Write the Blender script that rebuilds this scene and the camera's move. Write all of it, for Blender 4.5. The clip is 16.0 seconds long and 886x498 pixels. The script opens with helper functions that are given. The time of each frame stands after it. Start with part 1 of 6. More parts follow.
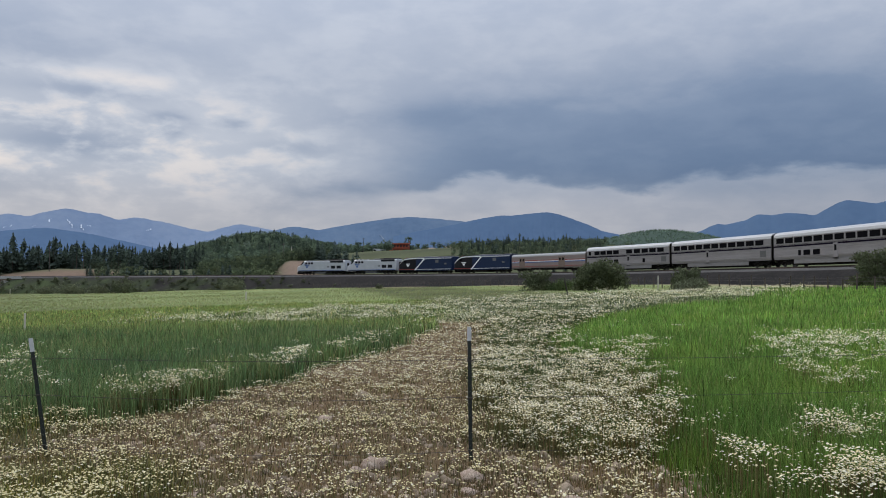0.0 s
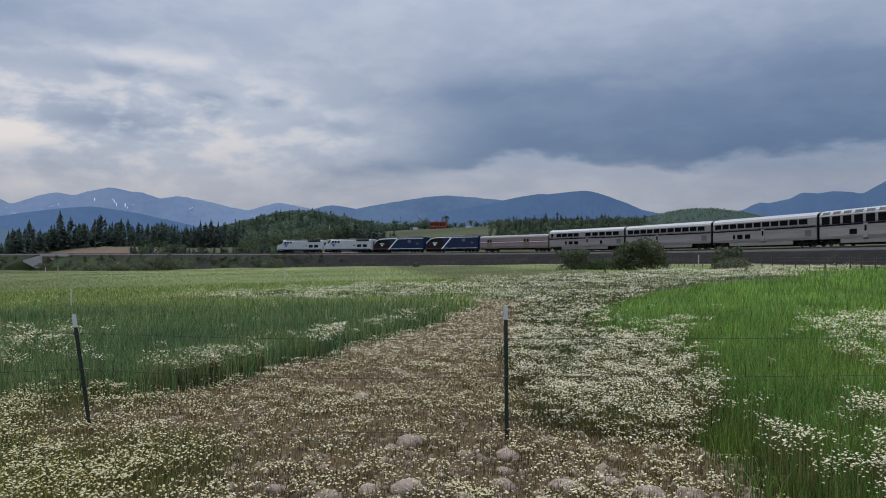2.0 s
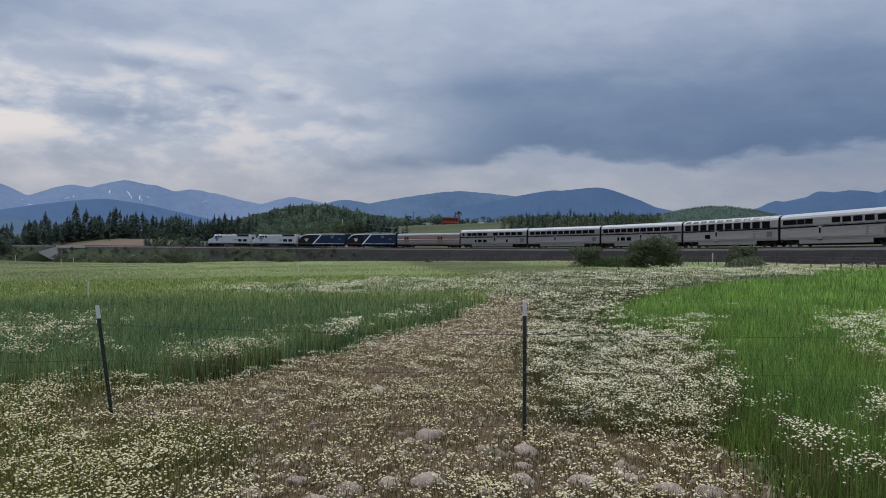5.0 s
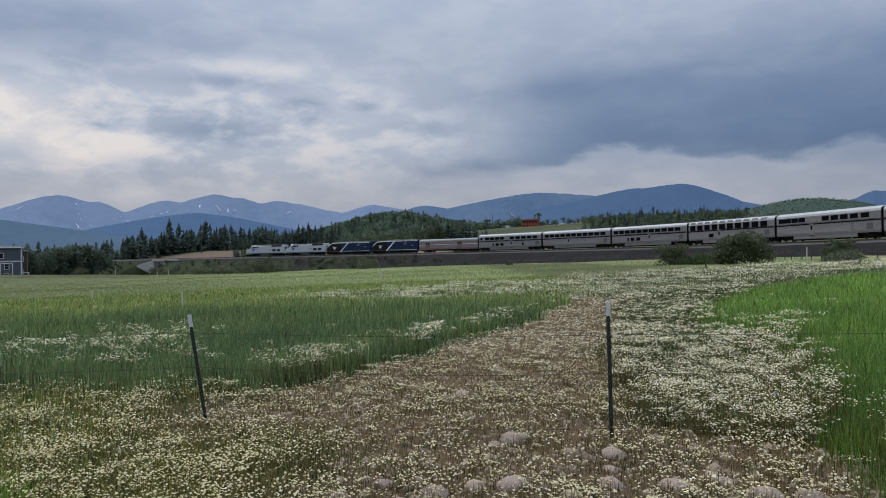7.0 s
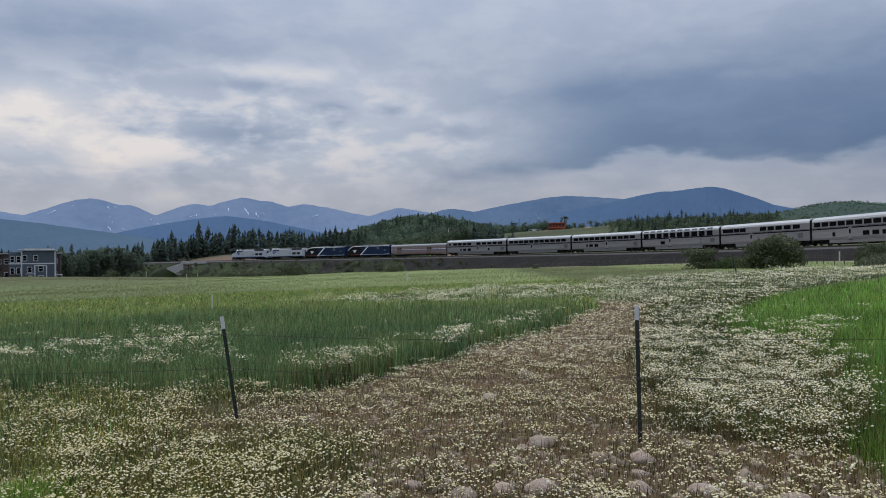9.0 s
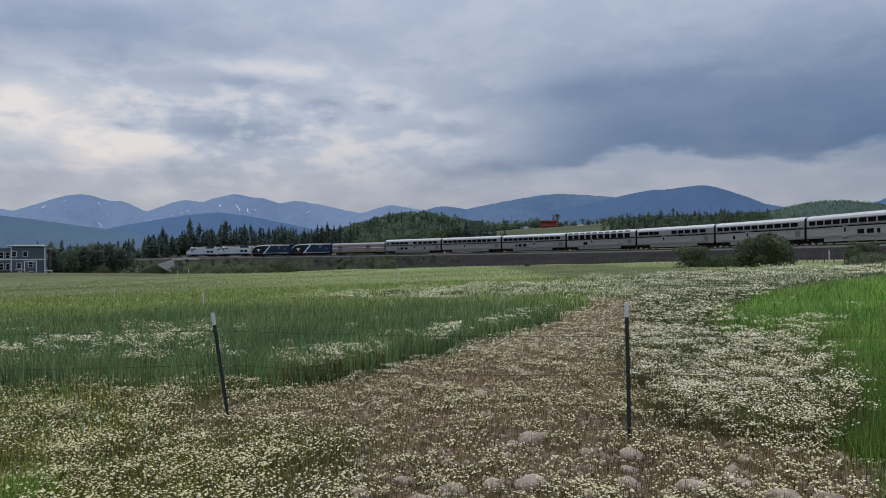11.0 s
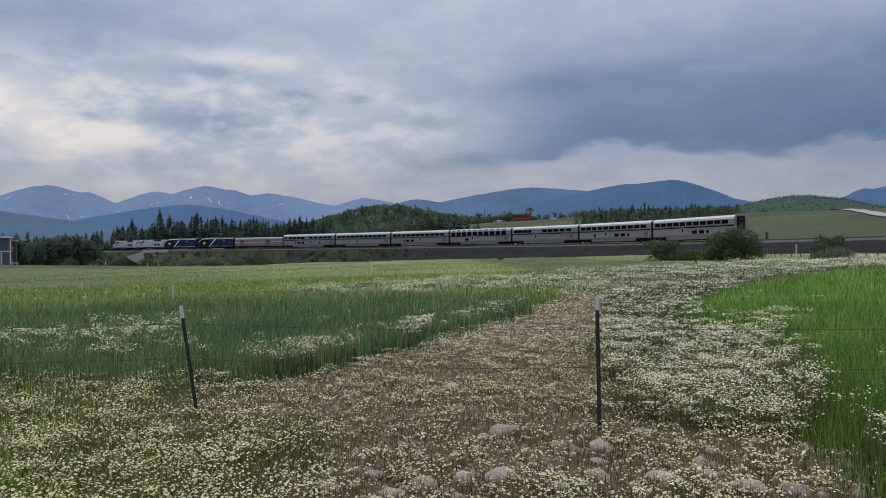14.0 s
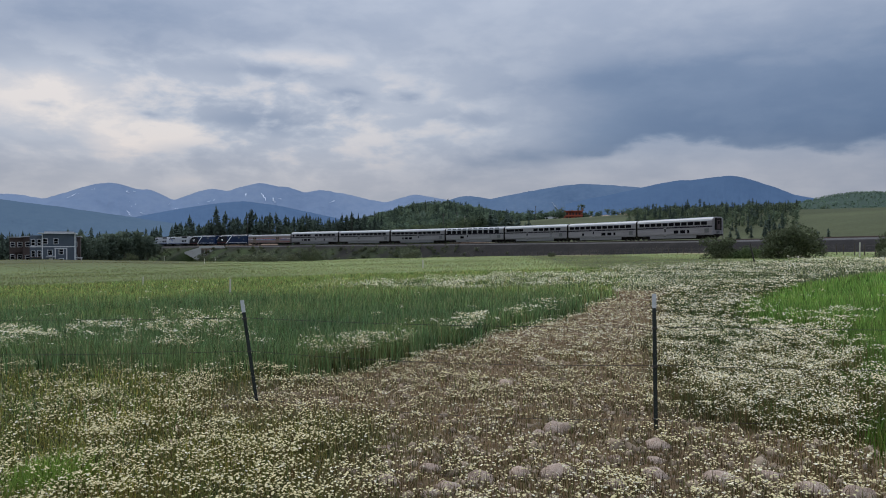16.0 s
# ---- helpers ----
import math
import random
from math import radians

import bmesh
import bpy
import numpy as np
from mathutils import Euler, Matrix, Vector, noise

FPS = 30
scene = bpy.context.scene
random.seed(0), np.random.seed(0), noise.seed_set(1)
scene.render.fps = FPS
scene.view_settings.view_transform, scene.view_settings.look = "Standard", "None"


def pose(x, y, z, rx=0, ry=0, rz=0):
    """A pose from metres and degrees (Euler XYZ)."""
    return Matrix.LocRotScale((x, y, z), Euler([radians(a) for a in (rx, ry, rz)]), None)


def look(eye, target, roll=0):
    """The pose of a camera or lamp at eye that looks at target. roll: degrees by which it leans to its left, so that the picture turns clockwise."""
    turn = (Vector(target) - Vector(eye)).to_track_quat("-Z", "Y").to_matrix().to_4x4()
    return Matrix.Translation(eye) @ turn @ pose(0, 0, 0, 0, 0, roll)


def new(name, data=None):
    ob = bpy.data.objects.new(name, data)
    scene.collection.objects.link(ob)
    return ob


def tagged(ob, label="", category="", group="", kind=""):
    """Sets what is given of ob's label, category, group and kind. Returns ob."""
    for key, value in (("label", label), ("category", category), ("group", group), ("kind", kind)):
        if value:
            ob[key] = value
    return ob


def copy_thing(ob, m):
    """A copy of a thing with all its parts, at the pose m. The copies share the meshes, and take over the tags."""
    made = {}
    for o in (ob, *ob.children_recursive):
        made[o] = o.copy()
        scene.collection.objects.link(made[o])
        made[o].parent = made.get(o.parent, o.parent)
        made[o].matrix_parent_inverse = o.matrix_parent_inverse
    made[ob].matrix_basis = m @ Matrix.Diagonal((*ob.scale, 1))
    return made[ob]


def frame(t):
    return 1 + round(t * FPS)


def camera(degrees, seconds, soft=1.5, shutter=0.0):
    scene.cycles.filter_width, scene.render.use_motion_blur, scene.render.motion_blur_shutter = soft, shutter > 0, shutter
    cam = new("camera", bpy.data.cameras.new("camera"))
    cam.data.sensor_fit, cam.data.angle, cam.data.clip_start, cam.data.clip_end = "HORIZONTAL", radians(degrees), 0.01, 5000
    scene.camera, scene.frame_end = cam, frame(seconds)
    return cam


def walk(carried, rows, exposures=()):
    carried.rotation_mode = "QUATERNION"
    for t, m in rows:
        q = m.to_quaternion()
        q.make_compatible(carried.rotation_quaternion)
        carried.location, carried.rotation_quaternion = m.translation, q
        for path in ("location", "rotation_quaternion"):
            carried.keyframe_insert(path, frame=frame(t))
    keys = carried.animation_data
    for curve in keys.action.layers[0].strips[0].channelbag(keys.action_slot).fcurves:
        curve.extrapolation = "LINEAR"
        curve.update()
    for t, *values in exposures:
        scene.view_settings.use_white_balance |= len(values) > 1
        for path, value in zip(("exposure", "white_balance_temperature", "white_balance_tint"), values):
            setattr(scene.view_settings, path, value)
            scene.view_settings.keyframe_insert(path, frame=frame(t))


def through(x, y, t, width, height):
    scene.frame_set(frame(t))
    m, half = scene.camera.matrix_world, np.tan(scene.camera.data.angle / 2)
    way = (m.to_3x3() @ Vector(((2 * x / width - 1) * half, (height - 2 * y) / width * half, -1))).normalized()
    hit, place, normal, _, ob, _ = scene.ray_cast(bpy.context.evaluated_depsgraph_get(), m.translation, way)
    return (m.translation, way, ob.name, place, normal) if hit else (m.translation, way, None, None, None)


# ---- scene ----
cam = camera(60.4, 16.0, soft=1.0)
PATH = [  # seconds, place, yaw, pitch, roll
    (0.0, 0.043, -0.068, 1.682, -9.74, 2.40, 0.02),
    (0.5, 0.038, -0.063, 1.679, -9.16, 2.15, -0.02),
    (1.0, 0.034, -0.046, 1.674, -7.43, 1.42, -0.08),
    (1.5, 0.036, -0.022, 1.677, -6.57, 0.99, -0.26),
    (2.0, 0.061, -0.000, 1.677, -6.96, 0.79, -0.17),
    (2.5, 0.049, -0.008, 1.685, -7.37, 0.68, -0.33),
    (3.0, 0.030, -0.016, 1.686, -7.66, 0.75, -1.06),
    (5.5, -0.015, -0.025, 1.676, -4.86, 0.35, -0.31),
    (6.0, -0.013, -0.025, 1.675, -3.11, 0.34, 0.20),
    (6.5, 0.009, -0.038, 1.676, -1.17, 0.50, 0.58),
    (7.0, 0.000, 0.000, 1.666, 0.00, 0.73, 0.90),
    (7.5, -0.009, -0.019, 1.671, 0.64, 0.88, 0.87),
    (8.0, -0.019, -0.029, 1.673, 0.98, 1.00, 0.74),
    (8.5, -0.024, -0.034, 1.669, 1.54, 1.00, 0.70),
    (9.0, -0.022, -0.055, 1.670, 1.97, 1.00, 0.75),
    (11.5, -0.007, -0.073, 1.664, 1.05, 0.70, 0.47),
    (12.0, 0.004, -0.048, 1.667, 0.61, 0.63, 0.41),
    (12.5, 0.009, -0.063, 1.665, -0.00, 0.63, 0.39),
    (13.0, 0.012, -0.073, 1.667, -0.25, 0.57, 0.40),
    (13.5, 0.012, -0.067, 1.662, -0.70, 0.44, 0.45),
    (14.0, 0.002, -0.048, 1.663, -0.64, 0.26, 0.40),
    (14.5, -0.011, -0.053, 1.664, -0.06, 0.19, 0.36),
    (15.0, -0.022, -0.086, 1.666, 1.19, 0.14, 0.30),
    (15.5, -0.038, -0.100, 1.662, 2.33, 0.12, 0.19),
    (16.0, -0.044, -0.104, 1.664, 3.16, 0.03, 0.19),
]
walk(cam, [(t, pose(x, y, z, 90 + p, r, a)) for t, x, y, z, a, p, r in PATH], exposures=[(0.0, 0.14, 6800, 10), (0.4, 0.03, 6600, 10), (1.0, 0.0, 6500, 10), (16.0, 0.0, 6500, 10)])

# ---- sky and sun ----
SUN_AZ, SUN_EL = -35.0, 42.0
world = bpy.data.worlds.new("world")
scene.world = world
world.use_nodes = True


class Nodes:
    """Short hand for node trees."""

    def __init__(self, tree):
        self.tree = tree
        tree.nodes.clear()

    def add(self, kind, **given):
        n = self.tree.nodes.new(kind)
        for k, v in given.items():
            setattr(n, k, v)
        return n

    def link(self, a, b):
        self.tree.links.new(a, b)

    def put(self, v, socket):
        if isinstance(v, (int, float)):
            socket.default_value = v
        else:
            self.link(v, socket)

    def math(self, op, a, b=0.0, c=0.0):
        n = self.add("ShaderNodeMath", operation=op)
        for v, s in zip((a, b, c), n.inputs):
            self.put(v, s)
        return n.outputs[0]

    def noise(self, vector, scale, detail=4.0, rough=0.55, distort=0.0):
        n = self.add("ShaderNodeTexNoise")
        n.inputs["Scale"].default_value, n.inputs["Detail"].default_value = scale, detail
        n.inputs["Roughness"].default_value, n.inputs["Distortion"].default_value = rough, distort
        if vector is not None:
            self.link(vector, n.inputs["Vector"])
        return n.outputs["Fac"]

    def ramp(self, fac, stops):
        n = self.add("ShaderNodeValToRGB")
        e = n.color_ramp.elements
        while len(e) < len(stops):
            e.new(0.5)
        for el, (p, c) in zip(e, stops):
            el.position, el.color = p, (*c, 1)
        self.link(fac, n.inputs["Fac"])
        return n.outputs["Color"]

    def mix(self, fac, a, b, blend="MIX"):
        n = self.add("ShaderNodeMix", data_type="RGBA", blend_type=blend)
        self.put(fac, n.inputs[0])
        for v, s in ((a, n.inputs[6]), (b, n.inputs[7])):
            if isinstance(v, tuple):
                s.default_value = (*v, 1)
            else:
                self.link(v, s)
        return n.outputs[2]


def build_sky():
    k = Nodes(world.node_tree)
    out = k.add("ShaderNodeOutputWorld")
    bg = k.add("ShaderNodeBackground")
    k.link(bg.outputs[0], out.inputs[0])
    sky = k.add("ShaderNodeTexSky", sky_type="NISHITA", sun_disc=False)
    sky.sun_elevation, sky.sun_rotation = radians(SUN_EL), radians(SUN_AZ)
    way = k.add("ShaderNodeTexCoord").outputs["Generated"]
    sep = k.add("ShaderNodeSeparateXYZ")
    k.link(way, sep.inputs[0])
    x, y, z = sep.outputs
    az = k.math("MULTIPLY", k.math("ARCTAN2", x, y), 57.2958)
    el = k.math("MULTIPLY", k.math("ARCSINE", z), 57.2958)
    # the cloud deck seen in perspective: flat layers that close up towards the horizon
    up = k.math("ADD", k.math("MAXIMUM", z, 0.0), 0.16)
    flat = k.add("ShaderNodeCombineXYZ")
    k.link(k.math("DIVIDE", x, up), flat.inputs[0])
    k.link(k.math("DIVIDE", y, up), flat.inputs[1])
    broad = k.noise(flat.outputs[0], 0.55, 3.0, 0.5, 0.4)
    fine = k.noise(flat.outputs[0], 1.7, 9.0, 0.55, 0.15)
    wisp = k.noise(flat.outputs[0], 5.0, 6.0, 0.6, 0.2)
    warp = k.math("MULTIPLY", k.math("SUBTRACT", fine, 0.5), 9.0)
    wel = k.math("ADD", el, k.math("MULTIPLY", warp, 0.22))
    waz = k.math("ADD", az, k.math("MULTIPLY", warp, 0.9))

    def blob(a0, e0, sa, se, slope=0.0):
        da = k.math("DIVIDE", k.math("SUBTRACT", waz, a0), sa)
        e = k.math("SUBTRACT", wel, k.math("MULTIPLY_ADD", k.math("SUBTRACT", waz, a0), slope, e0))
        de = k.math("DIVIDE", e, se)
        s = k.math("ADD", k.math("MULTIPLY", da, da), k.math("MULTIPLY", de, de))
        return k.math("EXPONENT", k.math("MULTIPLY", s, -1.0))

    round_ = k.add("ShaderNodeCombineXYZ")
    k.link(k.math("MULTIPLY", az, 0.19), round_.inputs[0])
    k.link(k.math("MULTIPLY", el, 0.44), round_.inputs[1])
    puff = k.noise(round_.outputs[0], 1.0, 10.0, 0.56, 0.15)
    crisp = k.add("ShaderNodeMapRange", interpolation_type="SMOOTHSTEP")
    crisp.inputs["From Min"].default_value, crisp.inputs["From Max"].default_value = 0.42, 0.62
    k.link(puff, crisp.inputs["Value"])
    v = k.math("ADD", 0.50, k.math("MULTIPLY", k.math("SUBTRACT", fine, 0.5), 0.10))
    v = k.math("ADD", v, k.math("MULTIPLY", k.math("SUBTRACT", broad, 0.5), 0.10))
    v = k.math("ADD", v, k.math("MULTIPLY", k.math("SUBTRACT", wisp, 0.5), 0.05))
    for a0, e0, sa, se, slope, amount in (
        (-18, 8.4, 17, 4.4, 0.0, 0.17), (-31, 10.0, 5, 2.1, 0.0, 0.32), (-24.5, 8.5, 4, 1.0, 0.0, 0.22), (-26.5, 6.8, 2.2, 1.2, 0.0, 0.17),
        (-14, 13.9, 6, 0.7, 0.02, 0.17), (-8, 11.6, 7, 2.2, 0.0, 0.12), (-3, 8.8, 5, 1.8, 0.0, 0.07), (-23, 12.0, 8, 1.0, 0.05, 0.08),
        (-27, 15.8, 10, 1.9, 0.0, -0.15), (-17.0, 9.2, 5, 0.9, 0.0, -0.16), (-22, 6.3, 6, 0.9, 0.0, -0.08), (-16.0, 12.7, 4, 0.5, 0.0, -0.12),
        (-11.2, 11.3, 1.5, 0.42, 0.0, -0.18), (-10.0, 10.5, 1.2, 0.35, 0.0, -0.17), (-5.8, 11.3, 1.9, 0.42, 0.0, -0.18), (-31.2, 9.6, 1.3, 0.35, 0.0, -0.22),
        (-24.0, 9.5, 0.7, 0.2, 0.0, -0.16), (-2.0, 9.6, 3.0, 0.6, 0.0, -0.10), (2.5, 6.8, 4.2, 0.65, 0.06, -0.20), (-3.0, 5.6, 4.0, 0.5, 0.0, -0.05),
        (9.0, 12.4, 7.0, 0.9, 0.06, -0.14), (20, 5.4, 13, 1.1, 0.0, 0.05), (30, 14, 14, 4.5, 0.0, -0.09), (34, 6, 10, 2.5, 0.0, -0.12), (0, 18, 22, 2.5, 0.0, 0.03),
    ):
        v = k.math("ADD", v, k.math("MULTIPLY", blob(a0, e0, sa, se, slope), amount))

    def step(value, lo, hi):
        n = k.add("ShaderNodeMapRange", interpolation_type="SMOOTHSTEP")
        n.inputs["From Min"].default_value, n.inputs["From Max"].default_value = lo, hi
        k.put(value, n.inputs["Value"])
        return n.outputs[0]

    # the heavy rain cloud: a sharp ragged base, fading upwards
    base = k.math("ADD", el, k.math("MULTIPLY", k.math("SUBTRACT", puff, 0.5), 3.4))
    base = k.math("ADD", base, k.math("MULTIPLY", k.math("SINE", k.math("MULTIPLY", az, 0.33)), 0.35))
    heavy = k.math("MULTIPLY", step(base, 6.7, 7.7), k.math("SUBTRACT", 1.0, step(wel, 8.0, 16.5)))
    heavy = k.math("MULTIPLY", heavy, step(k.math("ADD", waz, k.math("MULTIPLY", k.math("SUBTRACT", puff, 0.5), 9.0)), 1.0, 13.0))
    v = k.math("SUBTRACT", v, k.math("MULTIPLY", heavy, 0.33))
    west = k.math("MULTIPLY_ADD", blob(-18, 9.5, 18, 4.0), 0.21, 0.02)
    v = k.math("ADD", v, k.math("MULTIPLY", k.math("SUBTRACT", crisp.outputs[0], 0.45), west))
    v = k.math("ADD", v, k.math("MULTIPLY", k.math("SUBTRACT", puff, 0.5), 0.14))
    cloud = k.ramp(v, [(0.08, (0.105, 0.165, 0.285)), (0.28, (0.172, 0.236, 0.358)), (0.45, (0.290, 0.345, 0.455)),
                       (0.62, (0.43, 0.475, 0.565)), (0.88, (0.72, 0.68, 0.67))])
    # an overcast sky is brightest overhead
    zen = k.math("MULTIPLY_ADD", k.math("POWER", k.math("MAXIMUM", z, 0.0), 2.5), 4.5, 1.0)
    lit = k.add("ShaderNodeVectorMath", operation="SCALE")
    k.link(cloud, lit.inputs[0])
    k.link(zen, lit.inputs["Scale"])
    soft = k.add("ShaderNodeVectorMath", operation="SCALE")
    k.link(sky.outputs[0], soft.inputs[0])
    soft.inputs["Scale"].default_value = 0.08
    # the low air is a little warmer than the deck above
    low = k.math("SUBTRACT", 1.0, step(el, 4.5, 9.0))
    air = k.mix(k.math("MULTIPLY", low, 0.8), lit.outputs[0], k.mix(1.0, lit.outputs[0], (1.06, 0.965, 0.90), "MULTIPLY"))
    k.link(k.mix(0.93, soft.outputs[0], air), bg.inputs["Color"])
    bg.inputs["Strength"].default_value = 1.0


build_sky()
sun = new("sun", bpy.data.lights.new("sun", "SUN"))
sun.data.energy, sun.data.angle, sun.data.color = 1.1, radians(25), (1.0, 0.93, 0.82)
sun.matrix_world = look((0, 0, 0), (-math.sin(radians(SUN_AZ)), -math.cos(radians(SUN_AZ)), -math.tan(radians(SUN_EL))))


# ---- materials ----
def material(name, stops, scale=3.0, rough=0.8, metal=0.0, bump=0.0, fine=0.0, island=0.0, spec=0.4, tint=None, bump_scale=None, own=0.0, stretch=None):
    """A surface whose colour drifts through stops by noise at two scales, with bump; tint: name of a colour attribute to multiply;
    island, own: how far the lightness varies from piece to piece."""
    m = bpy.data.materials.new(name)
    m.use_nodes = True
    k = Nodes(m.node_tree)
    out = k.add("ShaderNodeOutputMaterial")
    b = k.add("ShaderNodeBsdfPrincipled")
    k.link(b.outputs[0], out.inputs[0])
    pos = k.add("ShaderNodeTexCoord").outputs["Object"]
    if stretch:
        g = k.add("ShaderNodeVectorMath", operation="MULTIPLY")
        k.link(pos, g.inputs[0])
        g.inputs[1].default_value = stretch
        pos = g.outputs[0]
    n1 = k.noise(pos, scale, 5.0, 0.6)
    n2 = k.noise(pos, scale * 9, 4.0, 0.6)
    f = k.math("MULTIPLY_ADD", n2, 0.45, k.math("MULTIPLY", n1, 0.55))
    f = k.math("MULTIPLY_ADD", k.math("SUBTRACT", f, 0.5), 2.4, 0.5)
    if len(stops) == 1:
        c = stops[0]
        stops = [tuple(v * 0.82 for v in c), tuple(min(1, v * 1.15) for v in c)]
    col = k.ramp(f, [(i / (len(stops) - 1), c) for i, c in enumerate(stops)])
    if tint:
        a = k.add("ShaderNodeAttribute", attribute_name=tint)
        col = k.mix(1.0, col, a.outputs["Color"], "MULTIPLY")
    if island or own:
        src = k.add("ShaderNodeNewGeometry").outputs["Random Per Island"] if island else k.add("ShaderNodeObjectInfo").outputs["Random"]
        amount = island or own
        s = k.math("MULTIPLY_ADD", src, 2 * amount, 1 - amount)
        n = k.add("ShaderNodeVectorMath", operation="SCALE")
        k.link(col, n.inputs[0])
        k.link(s, n.inputs["Scale"])
        col = n.outputs[0]
    k.link(col, b.inputs["Base Color"])
    b.inputs["Roughness"].default_value, b.inputs["Metallic"].default_value = rough, metal
    b.inputs["Specular IOR Level"].default_value = spec
    if fine:
        k.link(k.math("MULTIPLY_ADD", n2, fine, rough - fine / 2), b.inputs["Roughness"])
    if bump:
        n = k.add("ShaderNodeBump")
        n.inputs["Strength"].default_value, n.inputs["Distance"].default_value = min(1, bump), 0.03 if bump <= 1 else 0.03 * bump
        k.link(k.noise(pos, bump_scale or scale * 14, 5.0, 0.65), n.inputs["Height"])
        k.link(n.outputs[0], b.inputs["Normal"])
    return m


def leafy(name, stops, island=0.25, scale=0.4, through=0.35):
    """Thin leaves and blades: diffuse with light passing through, the colour by an attribute and from piece to piece."""
    m = bpy.data.materials.new(name)
    m.use_nodes = True
    k = Nodes(m.node_tree)
    out = k.add("ShaderNodeOutputMaterial")
    d, t, mx = k.add("ShaderNodeBsdfDiffuse"), k.add("ShaderNodeBsdfTranslucent"), k.add("ShaderNodeMixShader")
    pos = k.add("ShaderNodeTexCoord").outputs["Object"]
    f = k.math("MULTIPLY_ADD", k.math("SUBTRACT", k.noise(pos, scale, 4.0, 0.6), 0.5), 2.2, 0.5)
    col = k.ramp(f, [(i / (len(stops) - 1), c) for i, c in enumerate(stops)])
    a = k.add("ShaderNodeAttribute", attribute_name="tint")
    col = k.mix(1.0, col, a.outputs["Color"], "MULTIPLY")
    s = k.math("MULTIPLY_ADD", k.add("ShaderNodeNewGeometry").outputs["Random Per Island"], 2 * island, 1 - island)
    n = k.add("ShaderNodeVectorMath", operation="SCALE")
    k.link(col, n.inputs[0])
    k.link(s, n.inputs["Scale"])
    for b in (d, t):
        k.link(n.outputs[0], b.inputs["Color"])
    mx.inputs[0].default_value = through
    k.link(d.outputs[0], mx.inputs[1])
    k.link(t.outputs[0], mx.inputs[2])
    k.link(mx.outputs[0], out.inputs[0])
    return m


GROUND = material("meadow_ground", [(0.72, 0.70, 0.66), (1.0, 1.0, 1.0), (1.22, 1.2, 1.1)], 0.6, 0.95, bump=1.0, tint="tint", bump_scale=22, spec=0.1)
GRASS = leafy("grass", [(0.72, 0.78, 0.8), (1.0, 1.0, 1.0), (1.3, 1.2, 0.95)], 0.38, 0.5, 0.24)
FAR_GRASS = leafy("hay_field_grass", [(0.88, 0.9, 0.9), (1.0, 1.0, 1.0), (1.12, 1.08, 1.0)], 0.10, 0.12)
PETAL = leafy("petals", [(0.9, 0.9, 0.88), (1.0, 1.0, 1.0)], 0.12, 0.8, 0.2)
STONE = material("field_stone", [(0.30, 0.205, 0.145), (0.50, 0.375, 0.285), (0.68, 0.56, 0.455)], 3.5, 0.9, bump=0.8, own=0.2, spec=0.2)
PEBBLE = material("pebbles", [(0.17, 0.122, 0.078), (0.34, 0.265, 0.185)], 4.0, 0.9, bump=0.4, island=0.4, spec=0.2)
BALLAST = material("ballast", [(0.055, 0.051, 0.048), (0.10, 0.094, 0.088)], 0.8, 0.95, bump=1.0, bump_scale=9, spec=0.2)
CINDER = material("embankment_soil", [(0.010, 0.009, 0.0085), (0.018, 0.016, 0.015), (0.034, 0.031, 0.026)], 0.25, 0.95, bump=1.0, bump_scale=3, tint="tint", spec=0.1)
RAIL = material("rail_steel", [(0.09, 0.06, 0.045), (0.16, 0.12, 0.1)], 2.0, 0.5, 0.6)
TIE = material("creosoted_tie", [(0.04, 0.03, 0.025), (0.08, 0.065, 0.055)], 2.0, 0.9)
CONCRETE = material("concrete", [(0.30, 0.29, 0.27), (0.42, 0.41, 0.39)], 0.5, 0.9, bump=0.3)
RUST = material("weathered_steel", [(0.16, 0.09, 0.06), (0.25, 0.17, 0.12)], 0.8, 0.8)
POST = material("green_post_paint", [(0.012, 0.017, 0.014), (0.025, 0.032, 0.027)], 8.0, 0.6, bump=0.2)
POST_TOP = material("white_post_tip", [(0.42, 0.43, 0.43), (0.6, 0.6, 0.6)], 12.0, 0.6)
WIRE = material("fence_wire", [(0.065, 0.056, 0.05)], 9.0, 0.6, 0.5)
LATH = material("pale_lath", [(0.42, 0.38, 0.30), (0.58, 0.54, 0.45)], 6.0, 0.85)
OLDWOOD = material("grey_fence_wood", [(0.05, 0.043, 0.036), (0.11, 0.095, 0.08)], 3.0, 0.9, own=0.3)
BARK = material("bark", [(0.05, 0.038, 0.03), (0.10, 0.08, 0.065)], 4.0, 0.95)
NEEDLE = leafy("conifer_needles", [(0.7, 0.75, 0.75), (1.0, 1.0, 1.0), (1.2, 1.2, 1.0)], 0.25, 0.05, 0.28)
LEAF = leafy("leaves", [(0.7, 0.75, 0.7), (1.0, 1.0, 1.0), (1.25, 1.2, 1.0)], 0.35, 0.2, 0.3)
# stretched colour streaks stand in for light and dark on the flutes
STEEL = material("streaked_stainless_steel", [(0.150, 0.140, 0.142), (0.235, 0.220, 0.222), (0.300, 0.284, 0.286)], 0.45, 0.42, 0.25, fine=0.15, own=0.05, stretch=(0.22, 1.0, 5.0))
ROOFWHITE = material("pale_roof_sheet", [(0.33, 0.332, 0.338), (0.44, 0.44, 0.445)], 0.3, 0.5, 0.1)
SKIRT = material("dull_skirt_steel", [(0.145, 0.142, 0.140), (0.215, 0.210, 0.208)], 0.4, 0.6, 0.3)
